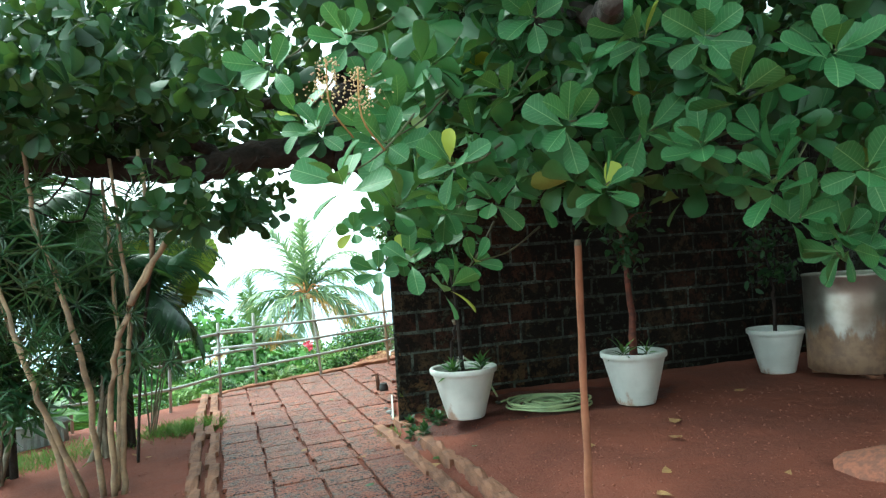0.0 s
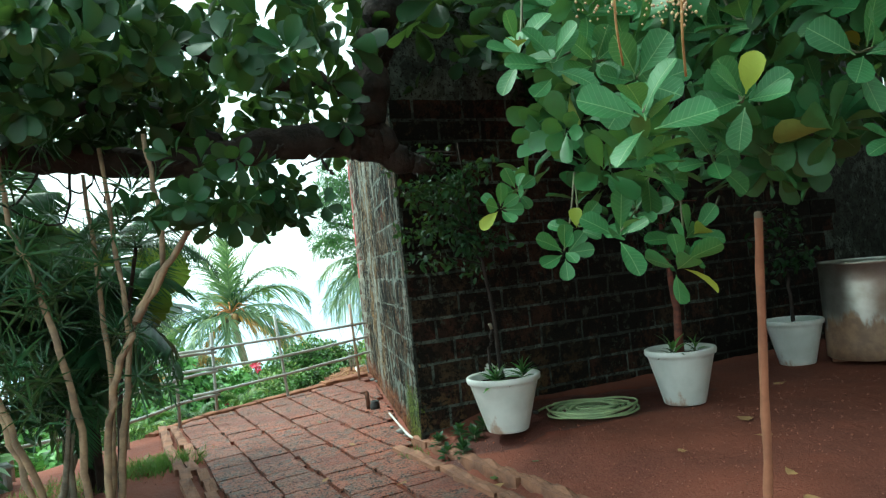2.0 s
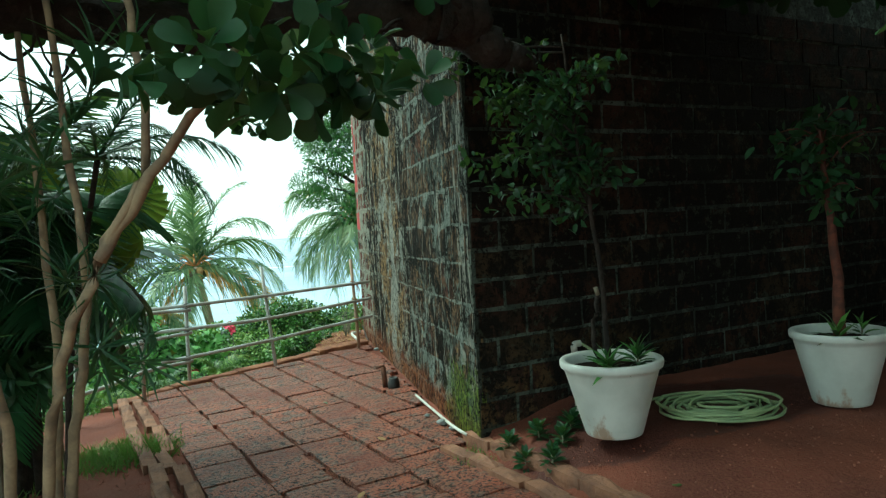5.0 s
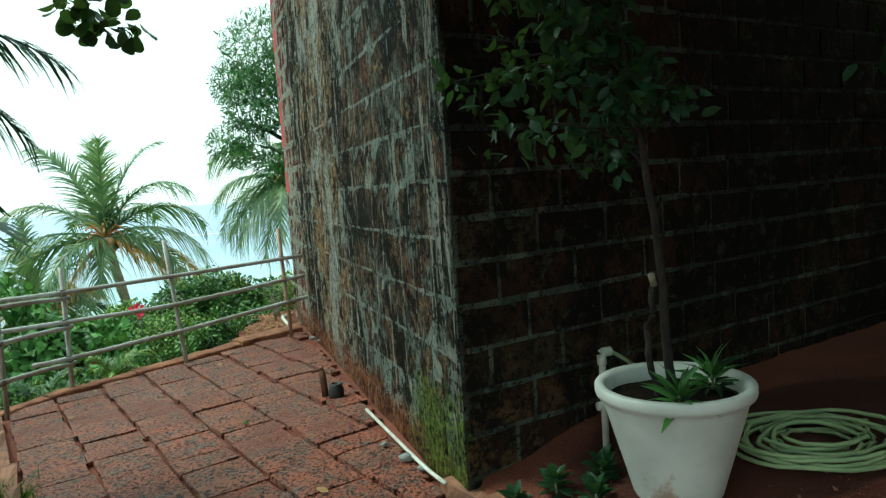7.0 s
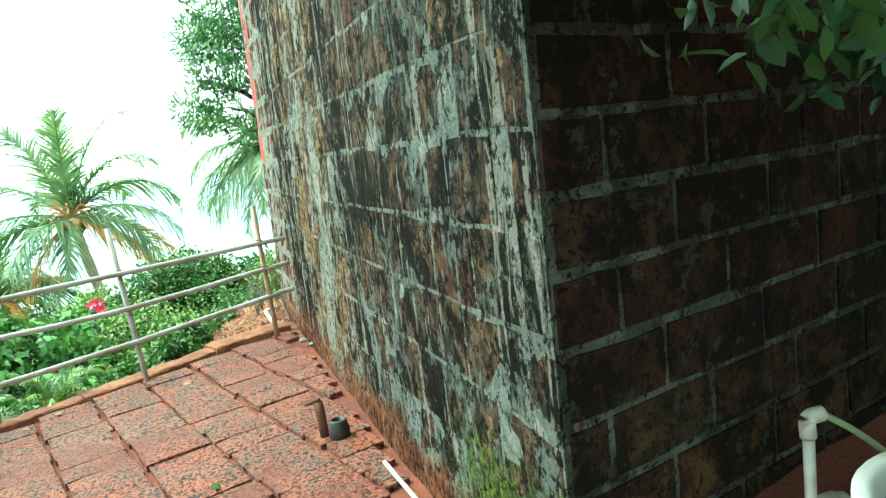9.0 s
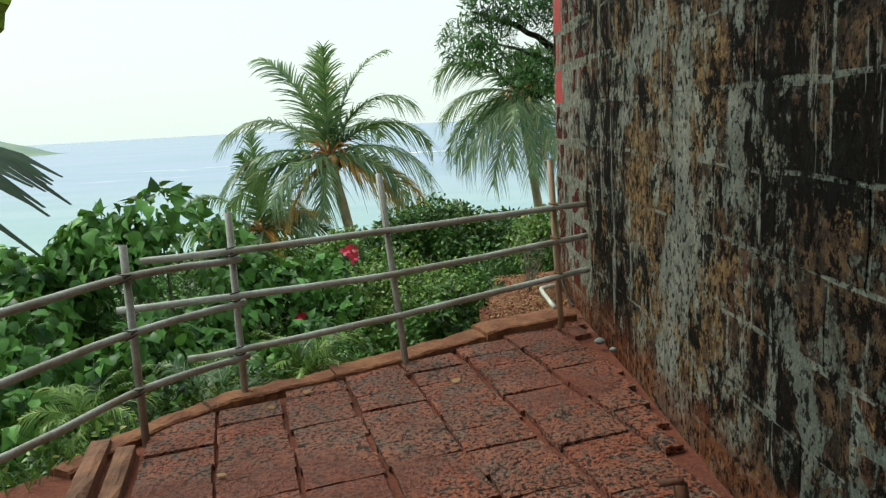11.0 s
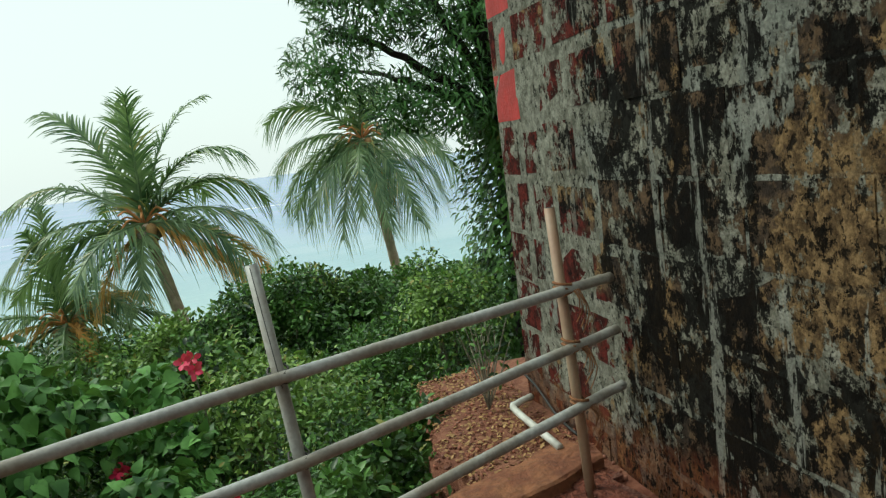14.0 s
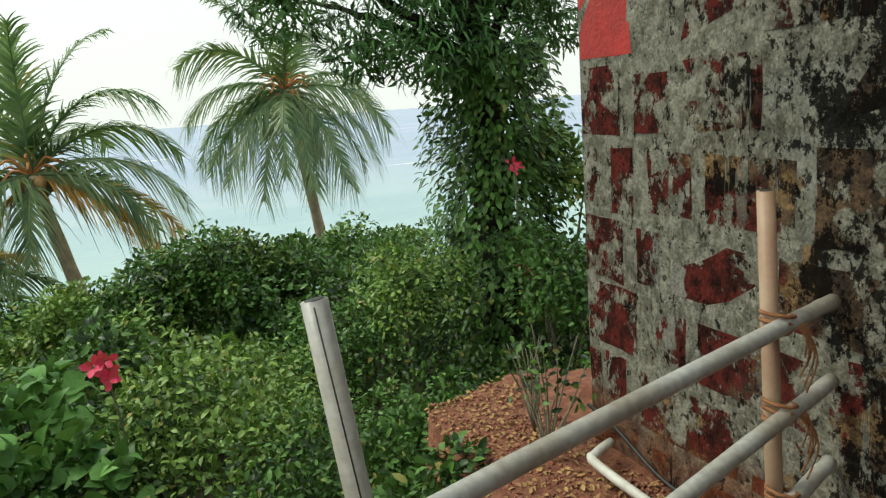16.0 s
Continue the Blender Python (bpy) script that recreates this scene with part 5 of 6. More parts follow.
sapling(pot3, 1.0, 3, LEAF_SHADED, OVAL, 0.08, 200, 0.3, MAT_BARK, "dark leafy sapling growing in the pot", (0.0, 0.1), 0.5)


def herb(at, seed, label, size=0.1, n=14, leaf=LANCE, mat=LEAF_SHRUB):
    r = np.random.default_rng(seed)
    ob = thing("small_plant", at, label, "plant")
    R, P = rosette((0, 0, 0.06), (0, 0, 1), n, size, r, (0.3, 1.5))
    cloud("leaves", leaf, R, P, mat, ob)
    tube("stem", [(0, 0, -0.01), (0, 0, 0.07)], 0.005, MAT_STEM, ob, sides=5)
    return ob


herb((0.02, 5.45, 0.53), 1, "small green seedling in the pot", 0.12, 30, LANCE, LEAF_MANGO)
herb((0.24, 5.58, 0.53), 2, "small green seedling in the pot", 0.12, 28, LANCE, LEAF_MANGO)
herb((1.32, 5.44, 0.57), 4, "small green seedling in the pot", 0.14)
herb((1.52, 5.50, 0.57), 5, "small green seedling in the pot", 0.10)


# ---- planting bed left of the path ----
def dracaena():
    ob = thing("dracaena_clump", (-2.55, 5.2, gz_at(-2.55, 5.2)), "clump of thin grey stems with dark strappy leaves", "shrub")
    r = np.random.default_rng(15)
    runs = [[(-2.60, 5.25, -0.15), (-2.55, 4.98, 0.8), (-2.63, 4.82, 1.5), (-2.74, 4.8, 1.9), (-2.80, 4.8, 2.5)],
            [(-2.50, 5.2, -0.15), (-2.38, 5.0, 0.7), (-2.13, 4.8, 1.27), (-1.93, 4.75, 1.64), (-1.97, 4.7, 2.3)],
            [(-2.46, 5.25, -0.15), (-2.34, 5.1, 0.6), (-2.24, 5.05, 1.2), (-2.3, 5.0, 2.3)],
            [(-2.75, 5.3, -0.15), (-2.85, 5.0, 0.5), (-2.95, 4.9, 1.04), (-3.2, 4.9, 1.9)],
            [(-2.55, 5.35, -0.15), (-2.45, 5.3, 0.9), (-2.5, 5.3, 2.2)],
            [(-2.85, 5.25, -0.15), (-3.0, 5.2, 0.6), (-3.3, 5.2, 1.5), (-3.4, 5.1, 2.3)],
            [(-2.13, 4.8, 1.27), (-1.85, 4.72, 1.65), (-1.6, 4.6, 1.95)]]
    P, R = [], []
    for k, run in enumerate(runs):
        p = smooth_path(local(ob, run), 7, 0.006)
        tube("stem", p, [0.024 - 0.012 * i / (len(p) - 1) + 0.0015 * (i % 2) for i in range(len(p))], MAT_CANE, ob, sides=8)
        tips = [q for q in p if q.z > 1.0][::2] if k not in (1, 6) else [q for q in p if q.z > 1.9]
        for q in (tips if k not in (1, 6) else ()):
            for s in range(2):
                c = np.array(q) + r.normal(0, 0.16, 3)
                ax = np.array((0, 0, 0.6)) + r.normal(0, 0.6, 3)
                a, b = rosette(c, ax, 18, 0.21, r, (0.3, 1.7))
                R.append(a)
                P.append(b)
    cloud("leaves", STRIP_WIDE, np.concatenate(R), np.concatenate(P), LEAF_DRAC, ob, "dark strappy leaves")
    return ob


STRIP_WIDE = blade((0, 0.2, 0.6, 1.0), (0.014, 0.036, 0.030, 0.003), 0.4, 0.4)
dracaena()


def areca(at, height, n, label, seed, length=1.0, up0=80, mat=LEAF_DRAC):
    r = np.random.default_rng(seed)
    z0 = gz_at(*at)
    ob = thing("areca_palm", (at[0], at[1], z0), label, "palm")
    me = [frond_mesh(1.0, d, 200 + i, mat, 0.36, 40) for i, d in enumerate((0.3, 0.55, 0.8))]
    for k in range(3):
        a = k * 2.1
        tip = Vector((0.12 * math.cos(a), 0.12 * math.sin(a), height * (0.75 + 0.12 * k)))
        tube("cane", smooth_path([(0.06 * math.cos(a), 0.06 * math.sin(a), -0.1), tip * 0.5, tip], 5), 0.035, MAT_BARK, ob, sides=8)
        for j in range(n):
            up = up0 - j * (110 / n) + r.normal(0, 8)
            m4 = Matrix.Translation(tip) @ Matrix.Rotation(radians(j * 137.5 + k * 50), 4, "Z") @ Matrix.Rotation(radians(up - 18), 4, "X") @ Matrix.Rotation(radians(r.normal(0, 20)), 4, "Y") @ Matrix.Scale(length * r.uniform(0.8, 1.15), 4)
            put("frond", me[int(r.integers(3))], ob, m=m4)
    return ob


areca((-3.15, 6.85), 1.7, 10, "dark areca palm with feathered fronds in the bed", 31, 1.0)
areca((-3.9, 6.2), 2.15, 11, "dark areca palm with feathered fronds in the bed", 32, 1.1)
areca((-4.8, 8.6), 0.9, 9, "small palm at the edge of the terrace", 33, 0.9, mat=LEAF_SHRUB)
shrub("bed_shrub", (-3.2, 6.5, 0.55), (0.36, 0.36, 0.7), 1100, LEAF_DRAC, LANCE, 0.16, "dark dense bush in the planting bed", seed=601, stems=4)
shrub("bed_shrub", (-3.9, 6.0, 0.45), (0.45, 0.45, 0.6), 1100, LEAF_DRAC, LANCE, 0.16, "dark dense bush in the planting bed", seed=602, stems=4)


def slender_palm(crown, base, seed):
    """A thin-stemmed young palm whose fronds arch over the path edge."""
    r = np.random.default_rng(seed)
    ob = thing("areca_palm", (*base, gz_at(*base)), "slender young palm with arching dark feathered fronds", "palm")
    top = Vector(crown) - ob.location
    tube("cane", smooth_path([(0, 0, -0.1), tuple(top * 0.5 + Vector((-0.05, 0.04, 0))), tuple(top)], 6), 0.014, MAT_BARK, ob, sides=8)
    for yaw, elev, s in ((5, 28, 0.30), (25, 5, 0.27), (-30, 15, 0.26), (60, 45, 0.26), (100, 20, 0.28), (150, 30, 0.28), (190, 10, 0.28), (-80, 35, 0.24), (-120, 15, 0.26), (20, 62, 0.27)):
        put("frond", hanging_frond(yaw, elev, 2.4, r, LEAF_DRAC, 1.1, 0.62, 46), ob, m=Matrix.Translation(top) @ Matrix.Scale(s, 4))
    return ob


slender_palm((-2.41, 5.98, 1.76), (-2.76, 6.18), 52)


def fan_palm():
    """Round pleated leaves with toothed rims on thin stalks."""
    ob = thing("fan_palm", (-3.05, 7.2, gz_at(-3.05, 7.2)), "fan palm with round pleated yellow-green leaves", "palm")
    r = np.random.default_rng(8)
    for k, (x, y, z, tilt, yaw, rad, yel) in enumerate(((-2.55, 7.15, 1.62, 62, 20, 0.27, 1), (-2.75, 7.25, 1.25, 48, -30, 0.30, 1), (-3.1, 7.0, 1.85, 50, 60, 0.30, 1), (-3.05, 7.45, 1.05, 40, 100, 0.28, 0), (-2.75, 7.90, 1.67, 75, 5, 0.26, 1), (-2.80, 7.95, 1.56, 78, -10, 0.24, 1))):
        v, f = [(0, 0, 0)], []
        n = 44
        for i in range(n + 1):
            a = radians(-165 + 330 * i / n)
            rr = rad * (1.0 if i % 2 else 0.93) * r.uniform(0.97, 1.03)
            z1 = 0.02 * (1 if i % 2 else -1)
            v += [(0.55 * rad * math.sin(a), 0.55 * rad * math.cos(a), z1 * 0.6), (rr * math.sin(a), rr * math.cos(a), z1 - 0.05 * rad)]
            if i:
                b = 1 + 2 * i
                f += [(0, b - 2, b), (b - 2, b - 1, b + 1, b)]
        leaf = put("fan_leaf", mesh_of("fan_leaf", v, f, LEAF_FAN if yel else LEAF_HEART), ob, "yellowing fan leaf" if yel else "")
        leaf.matrix_basis = Matrix.Translation(Vector((x, y, z)) - ob.location) @ Matrix.Rotation(radians(yaw), 4, "Z") @ Matrix.Rotation(radians(tilt), 4, "X")
        tube("stalk", smooth_path([(r.normal(0, 0.03), r.normal(0, 0.03), 0), tuple((Vector((x, y, z)) - ob.location) * 0.55 + Vector((0, 0, 0.2))), tuple(Vector((x, y, z)) - ob.location)], 5), 0.008, MAT_STEM, ob, sides=6)
    return ob


fan_palm()


def planter():
    ob = thing("planter_trough", (-4.55, 7.45, gz_at(-4.55, 7.45)), "grey concrete planter trough with ribbed sides", "planter")
    bm = bmesh.new()
    bevel_box(bm, (-0.45, -0.16, 0), (0.45, 0.16, 0.24), 0.012)
    part("trough", bm, MAT_CONCRETE, ob)
    bm = bmesh.new()
    bevel_box(bm, (-0.47, -0.18, 0.225), (0.47, 0.18, 0.26), 0.01)
    part("rim", bm, MAT_CONCRETE, ob)
    for k in range(14):
        bm = bmesh.new()
        bevel_box(bm, (-0.43 + k * 0.062, -0.168, 0.02), (-0.40 + k * 0.062, -0.158, 0.22), 0.003)
        part("rib", bm, MAT_CONCRETE, ob, smooth=False)
    ob.rotation_euler = (0, 0, radians(35))
    return ob


planter()
herb((-4.6, 7.45, gz_at(-4.55, 7.45) + 0.24), 11, "leafy plant in the trough", 0.45, 26, LANCE, LEAF_DRAC)
herb((-4.35, 7.6, gz_at(-4.55, 7.45) + 0.24), 12, "leafy plant in the trough", 0.4, 24, LANCE, LEAF_SHRUB)


def grass_patch(name, centre, radii, n, height, seed, label):
    r = np.random.default_rng(seed)
    q = np.sqrt(r.random(n)) * (1 + 0.2 * r.normal(size=n))
    a = r.uniform(0, 6.28, n)
    x, y = centre[0] + radii[0] * q * np.cos(a), centre[1] + radii[1] * q * np.sin(a)
    z = ground_height(x, y)
    d = np.stack([r.normal(0, 0.5, n), r.normal(0, 0.5, n), np.ones(n)], 1)
    R = basis(d, np.stack([r.normal(size=n), r.normal(size=n), 0.2 * np.ones(n)], 1)) * (height * r.uniform(0.5, 1.3, n))[:, None, None]
    ob = cloud(name, STRIP_WIDE, R, np.stack([x, y, z], 1), LEAF_GRASS)
    return tagged(ob, label, "grass", kind="stuff")


grass_patch("grass", (-2.75, 7.35), (0.38, 0.35), 1500, 0.09, 5, "patch of short bright green grass by the kerb")
grass_patch("grass", (-3.5, 7.0), (0.5, 0.5), 900, 0.08, 6, "thin grass in the planting bed")
grass_patch("grass", (-4.2, 6.6), (0.7, 0.4), 1500, 0.08, 7, "short grass before the trough")
for k, (x, y) in enumerate(((-0.24, 5.62), (-0.12, 5.78), (-0.33, 5.80), (-0.02, 5.92), (-0.20, 5.95), (-0.36, 5.98))):
    herb((x, y, gz_at(x, y) - 0.01), 40 + k, "low leafy green weed at the wall corner", 0.075, 26, OVAL, LEAF_SHADED)
grass_patch("grass", (-0.55, 6.05), (0.12, 0.14), 220, 0.06, 9, "green weeds at the foot of the wall corner")
grass_patch("grass", (-3.45, 9.1), (0.25, 0.2), 140, 0.12, 10, "long grass at the terrace edge")

def fern(at, seed, size, label, mat):
    """A tuft of arching feathered fronds."""
    r = np.random.default_rng(seed)
    ob = thing("fern", at, label, "fern", "ferns below the terrace edge")
    for k in range(11):
        me = hanging_frond(k * 137.5 + r.normal(0, 10), r.uniform(30, 75), size * 5 * r.uniform(0.8, 1.1), r, mat, 1.3, 0.9 * size * 2, 34, 0.03)
        put("frond", me, ob, m=Matrix.Scale(0.2, 4))
    tube("stem", [(0, 0, -0.35), (0, 0, 0.02)], 0.012, MAT_STEM, ob, sides=6)
    return ob


fern((-2.42, 10.15, -0.22), 1, 0.42, "bright green fern tuft below the terrace edge", LEAF_LIME)
fern((-2.95, 10.0, -0.32), 2, 0.50, "grey-green fern tuft below the terrace edge", LEAF_PALM)
fern((-3.55, 9.75, -0.28), 3, 0.45, "bright green fern tuft below the terrace edge", LEAF_LIME)

# ---- small things by the walls and on the ground ----
def pipe_stub():
    ob = thing("pipe_stub", (-0.80, 8.08, floor_z(-0.8)), "short rusty pipe stub with a black coupling set in the path", "pipe")
    tube("stub", [(-0.03, 0.02, -0.03), (-0.035, 0.03, 0.10), (-0.04, 0.035, 0.17)], 0.022, MAT_RUST, ob, sides=12)
    v, f = lathe([(0.045, -0.01), (0.05, 0.0), (0.05, 0.05), (0.042, 0.065), (0.042, 0.085), (0.03, 0.09), (0.03, 0.03)], 16)
    put("coupling", mesh_of("coupling", v, f, MAT_BLACK, True), ob, "black plastic coupling", Matrix.Translation((0.035, -0.03, 0)))
    tube("crossbar", [(-0.10, 0.05, 0.165), (-0.03, 0.03, 0.18)], 0.012, MAT_RUST, ob, sides=8)
    return ob


pipe_stub()
white_pipe = thing("white_pipe", (-0.60, 7.0, 0.0), "thin white plastic pipe lying along the wall foot", "pipe")
tube("pipe", local(white_pipe, smooth_path([(-0.645, 7.62, 0.012), (-0.60, 7.1, 0.018), (-0.56, 6.6, 0.03), (-0.535, 6.33, 0.05)], 4)), 0.0095, MAT_WHITE_PVC, white_pipe, sides=10)
tap = thing("tap_pipe", (0.08, 6.06, 0.2), "white plastic standpipe with elbows beside the pot", "pipe")
tube("riser", [(0, 0, -0.02), (0, 0, 0.36)], 0.014, MAT_WHITE_PVC, tap, sides=12)
tube("elbow", smooth_path([(0, 0, 0.34), (0.0, 0, 0.385), (0.04, 0.0, 0.39)], 4), 0.019, MAT_WHITE_PVC, tap, sides=12)
tube("tee", [(-0.03, 0, 0.17), (0.07, 0, 0.17)], 0.018, MAT_WHITE_PVC, tap, sides=12)
tube("branch", smooth_path([(0.07, 0, 0.17), (0.1, 0, 0.16), (0.10, 0, 0.10)], 4), 0.014, MAT_WHITE_PVC, tap, sides=12)
tube("hose_tail", smooth_path([(0.04, 0, 0.39), (0.12, -0.03, 0.33), (0.2, -0.06, 0.24), (0.3, -0.05, 0.05)], 5), 0.008, MAT_HOSE, tap, "green hose end", sides=8)
bank_pipe = thing("white_pipe", (-0.95, 10.9, 0.03), "bent white plastic pipe lying on the earth bank", "pipe")
tube("pipe", local(bank_pipe, smooth_path([(-0.80, 11.13, 0.050), (-0.885, 11.09, 0.045), (-0.915, 11.03, 0.040), (-0.885, 10.58, 0.035)], 4)), 0.016, MAT_WHITE_PVC, bank_pipe, sides=10)

cable = thing("black_cable", (-0.75, 11.3, 0.05), "thin black cable trailing down the wall foot", "cable")
tube("cable", local(cable, smooth_path([(-0.765, 11.33, 0.10), (-0.755, 11.18, 0.075), (-0.745, 10.95, 0.0), (-0.74, 10.75, -0.01)], 5)), 0.007, MAT_BLACK, cable, sides=6)


def stone(at, size, seed, mat, label):
    r = np.random.default_rng(seed)
    bm = bmesh.new()
    bmesh.ops.create_icosphere(bm, subdivisions=3, radius=1.0)
    off = Vector(r.uniform(0, 50, 3))
    for q in bm.verts:
        k = 1 + 0.28 * noise.noise(q.co * 1.3 + off) + 0.1 * noise.noise(q.co * 4 + off)
        q.co = Vector((q.co.x * size[0] * k, q.co.y * size[1] * k, q.co.z * size[2] * k))
    me = bpy.data.meshes.new("stone")
    bm.to_mesh(me)
    bm.free()
    me.materials.append(mat)
    me.shade_smooth()
    ob = put("stone", me, m=Matrix.Translation(at))
    return tagged(ob, label, "stone")


stone((2.30, 3.68, 0.165), (0.34, 0.28, 0.15), 4, MAT_PEBBLE, "rough red laterite boulder half sunk in the soil")
for k, (x, y, s) in enumerate(((-0.60, 6.78, 0.035), (-0.56, 6.62, 0.025), (-0.66, 7.02, 0.02), (-0.72, 9.95, 0.03), (-0.68, 9.8, 0.02), (-2.05, 9.9, 0.025))):
    stone((x, y, floor_z(x) + s * 0.4), (s, s * 0.8, s * 0.6), 10 + k, MAT_CONCRETE, "small pale stone on the path edge")


def litter(name, pts, size, mat, leaf, seed, label, up=0.01):
    r = np.random.default_rng(seed)
    for x, y in pts:
        z = max(gz_at(x, y) + up, floor_z(x) + up if gz_at(x, y) < floor_z(x) else -9)
        a = r.uniform(0, 360)
        ln = size * r.uniform(0.7, 1.2)
        me = mesh_of(name, [(p[0] * ln, p[1] * ln, p[2] * ln * r.uniform(-0.6, 0.3)) for p in leaf[0]], leaf[1], mat, True)
        ob = put(name, me, m=pose(x, y, z + 0.004, r.normal(0, 8), r.normal(0, 8), a))
        tagged(ob, label, "leaf", "fallen leaves")


litter("fallen_leaf", [(1.05, 3.5), (1.35, 4.55), (0.85, 4.5), (1.75, 3.75), (1.15, 3.95), (2.4, 5.8), (1.5, 5.0), (-0.1, 4.9)], 0.12, MAT_DRYLEAF, CASHEW, 3, "dry yellow-brown leaf fallen on the soil")
litter("fallen_leaf", [(-1.35, 7.85), (-0.15, 5.0), (0.12, 5.0), (-0.6, 4.6)], 0.09, LEAF_SHRUB, OVAL, 4, "green leaf fallen on the ground")
litter("fallen_leaf", [(-0.75, 5.3), (-1.2, 5.8), (-2.45, 9.5), (-2.3, 9.6), (-1.0, 6.6), (-2.9, 6.4), (-2.7, 6.2), (-3.2, 6.0), (-2.5, 8.8), (-1.5, 9.6)], 0.07, MAT_DRYLEAF, OVAL, 5, "small dry leaf fallen on the ground")


def gravel():
    r = np.random.default_rng(17)
    oct_v = [(1, 0, 0), (-1, 0, 0), (0, 1, 0), (0, -1, 0), (0, 0, 1), (0, 0, -1)]
    oct_f = [(0, 2, 4), (2, 1, 4), (1, 3, 4), (3, 0, 4), (2, 0, 5), (1, 2, 5), (3, 1, 5), (0, 3, 5)]
    n = 5200
    x, y = r.uniform(-1.4, -0.3, n), r.uniform(10.35, 12.1, n)
    m = 2600
    x, y = np.concatenate((x, r.uniform(-3.0, -0.6, m), r.uniform(-0.5, 3.2, m))), np.concatenate((y, r.uniform(5.0, 10.2, m), r.uniform(3.0, 5.9, m)))
    keep = (x < side_x(y)) | (y < 6.0)
    x, y = x[keep], y[keep]
    n = len(x)
    s = 0.003 + 0.009 * r.random(n) ** 4
    s[y > 10.3] *= 1.4
    z = np.maximum(ground_height(x, y), np.where((y < 10.2) & (x < 0.3) & (y > 4.5), -0.04 + floor_z(x), -9)) + s * 0.3
    q = basis(random_dirs(n, r), random_dirs(n, r)) * s[:, None, None] * np.array((1.0, 0.75, 0.6))[None, None, :]
    ob = cloud("gravel", (oct_v, oct_f), q, np.stack([x, y, z], 1), MAT_PEBBLE, smooth=False)
    return tagged(ob, "loose red laterite crumbs and grit", "gravel", kind="stuff")


gravel()


def bank_litter():
    r = np.random.default_rng(23)
    n = 1500
    x, y = r.uniform(-1.3, -0.75, n), r.uniform(10.4, 12.1, n)
    z = ground_height(x, y) + 0.008
    d = np.stack([r.normal(size=n), r.normal(size=n), 0.25 * r.normal(size=n)], 1)
    R = basis(d, np.stack([0.4 * r.normal(size=n), 0.4 * r.normal(size=n), np.ones(n)], 1)) * (0.022 * r.uniform(0.4, 1.5, n))[:, None, None]
    ob = cloud("leaf_litter", OVAL, R, np.stack([x, y, z], 1), MAT_DRYLEAF)
    return tagged(ob, "scattered dry leaf litter on the earth bank", "leaf litter", kind="stuff")


bank_litter()


def dry_twigs(at, seed):
    r = np.random.default_rng(seed)
    ob = thing("twiggy_plant", at, "thin twiggy weed growing at the wall foot", "plant")
    P, R = [], []
    for k in range(11):
        a = r.uniform(0, 6.28)
        tip = np.array((0.16 * math.cos(a) * r.uniform(0.4, 1), 0.16 * math.sin(a) * r.uniform(0.4, 1), r.uniform(0.2, 0.42)))
        tube("twig", smooth_path([(0, 0, -0.02), tuple(tip * 0.5 + r.normal(0, 0.012, 3)), tuple(tip)], 3), [0.004, 0.004, 0.0035, 0.003, 0.003, 0.002, 0.0015], MAT_STEM, ob, sides=5)
        P.append(tip[None] * r.uniform(0.5, 1.0, (5, 1)) + r.normal(0, 0.02, (5, 3)))
        R.append(basis(random_dirs(5, r), random_dirs(5, r) + (0, 0, 1)) * 0.035)
    cloud("leaves", OVAL, np.concatenate(R), np.concatenate(P), LEAF_SHRUB, ob)


dry_twigs((-0.93, 11.45, 0.0), 3)
dry_twigs((-0.98, 11.25, 0.0), 4)


def hibiscus(at, seed, n_flowers, label):
    r = np.random.default_rng(seed)
    ob = thing("red_flower_cluster", at, label, "flower", "red flowers on the slope")
    for k in range(n_flowers):
        c = r.normal(0, 0.028, 3) if n_flowers > 1 else np.zeros(3)
        R, P = rosette(c, (0.2 + r.normal(0, 0.3), -0.9, 0.3), 7, 0.058, r, (0.6, 1.3))
        cloud("blossom", OVAL_WIDE, R, P, PETAL, ob)
    tube("stem", smooth_path([(0, 0, 0), (0.03, 0.05, -0.2), (0.05, 0.1, -0.55)], 4), 0.006, MAT_STEM, ob, sides=6)
    return ob


OVAL_WIDE = blade((0, 0.3, 0.7, 1.0), (0.05, 0.30, 0.36, 0.12), 0.15, 0.3)
hibiscus((-2.60, 13.2, 0.01), 1, 4, "bright red bougainvillea-like blossom above the leaves")
hibiscus((-3.10, 13.0, -0.62), 2, 4, "bright red blossom cluster among the leaves")
hibiscus((-3.02, 12.9, -0.78), 3, 3, "bright red blossom cluster among the leaves")
hibiscus((-2.35, 12.6, -0.85), 4, 2, "small orange-red blossom among the leaves")
hibiscus((0.45, 14.4, 0.72), 5, 2, "small red blossom on the vine")
hibiscus((0.50, 14.3, -0.15), 6, 2, "small red blossom on the vine")


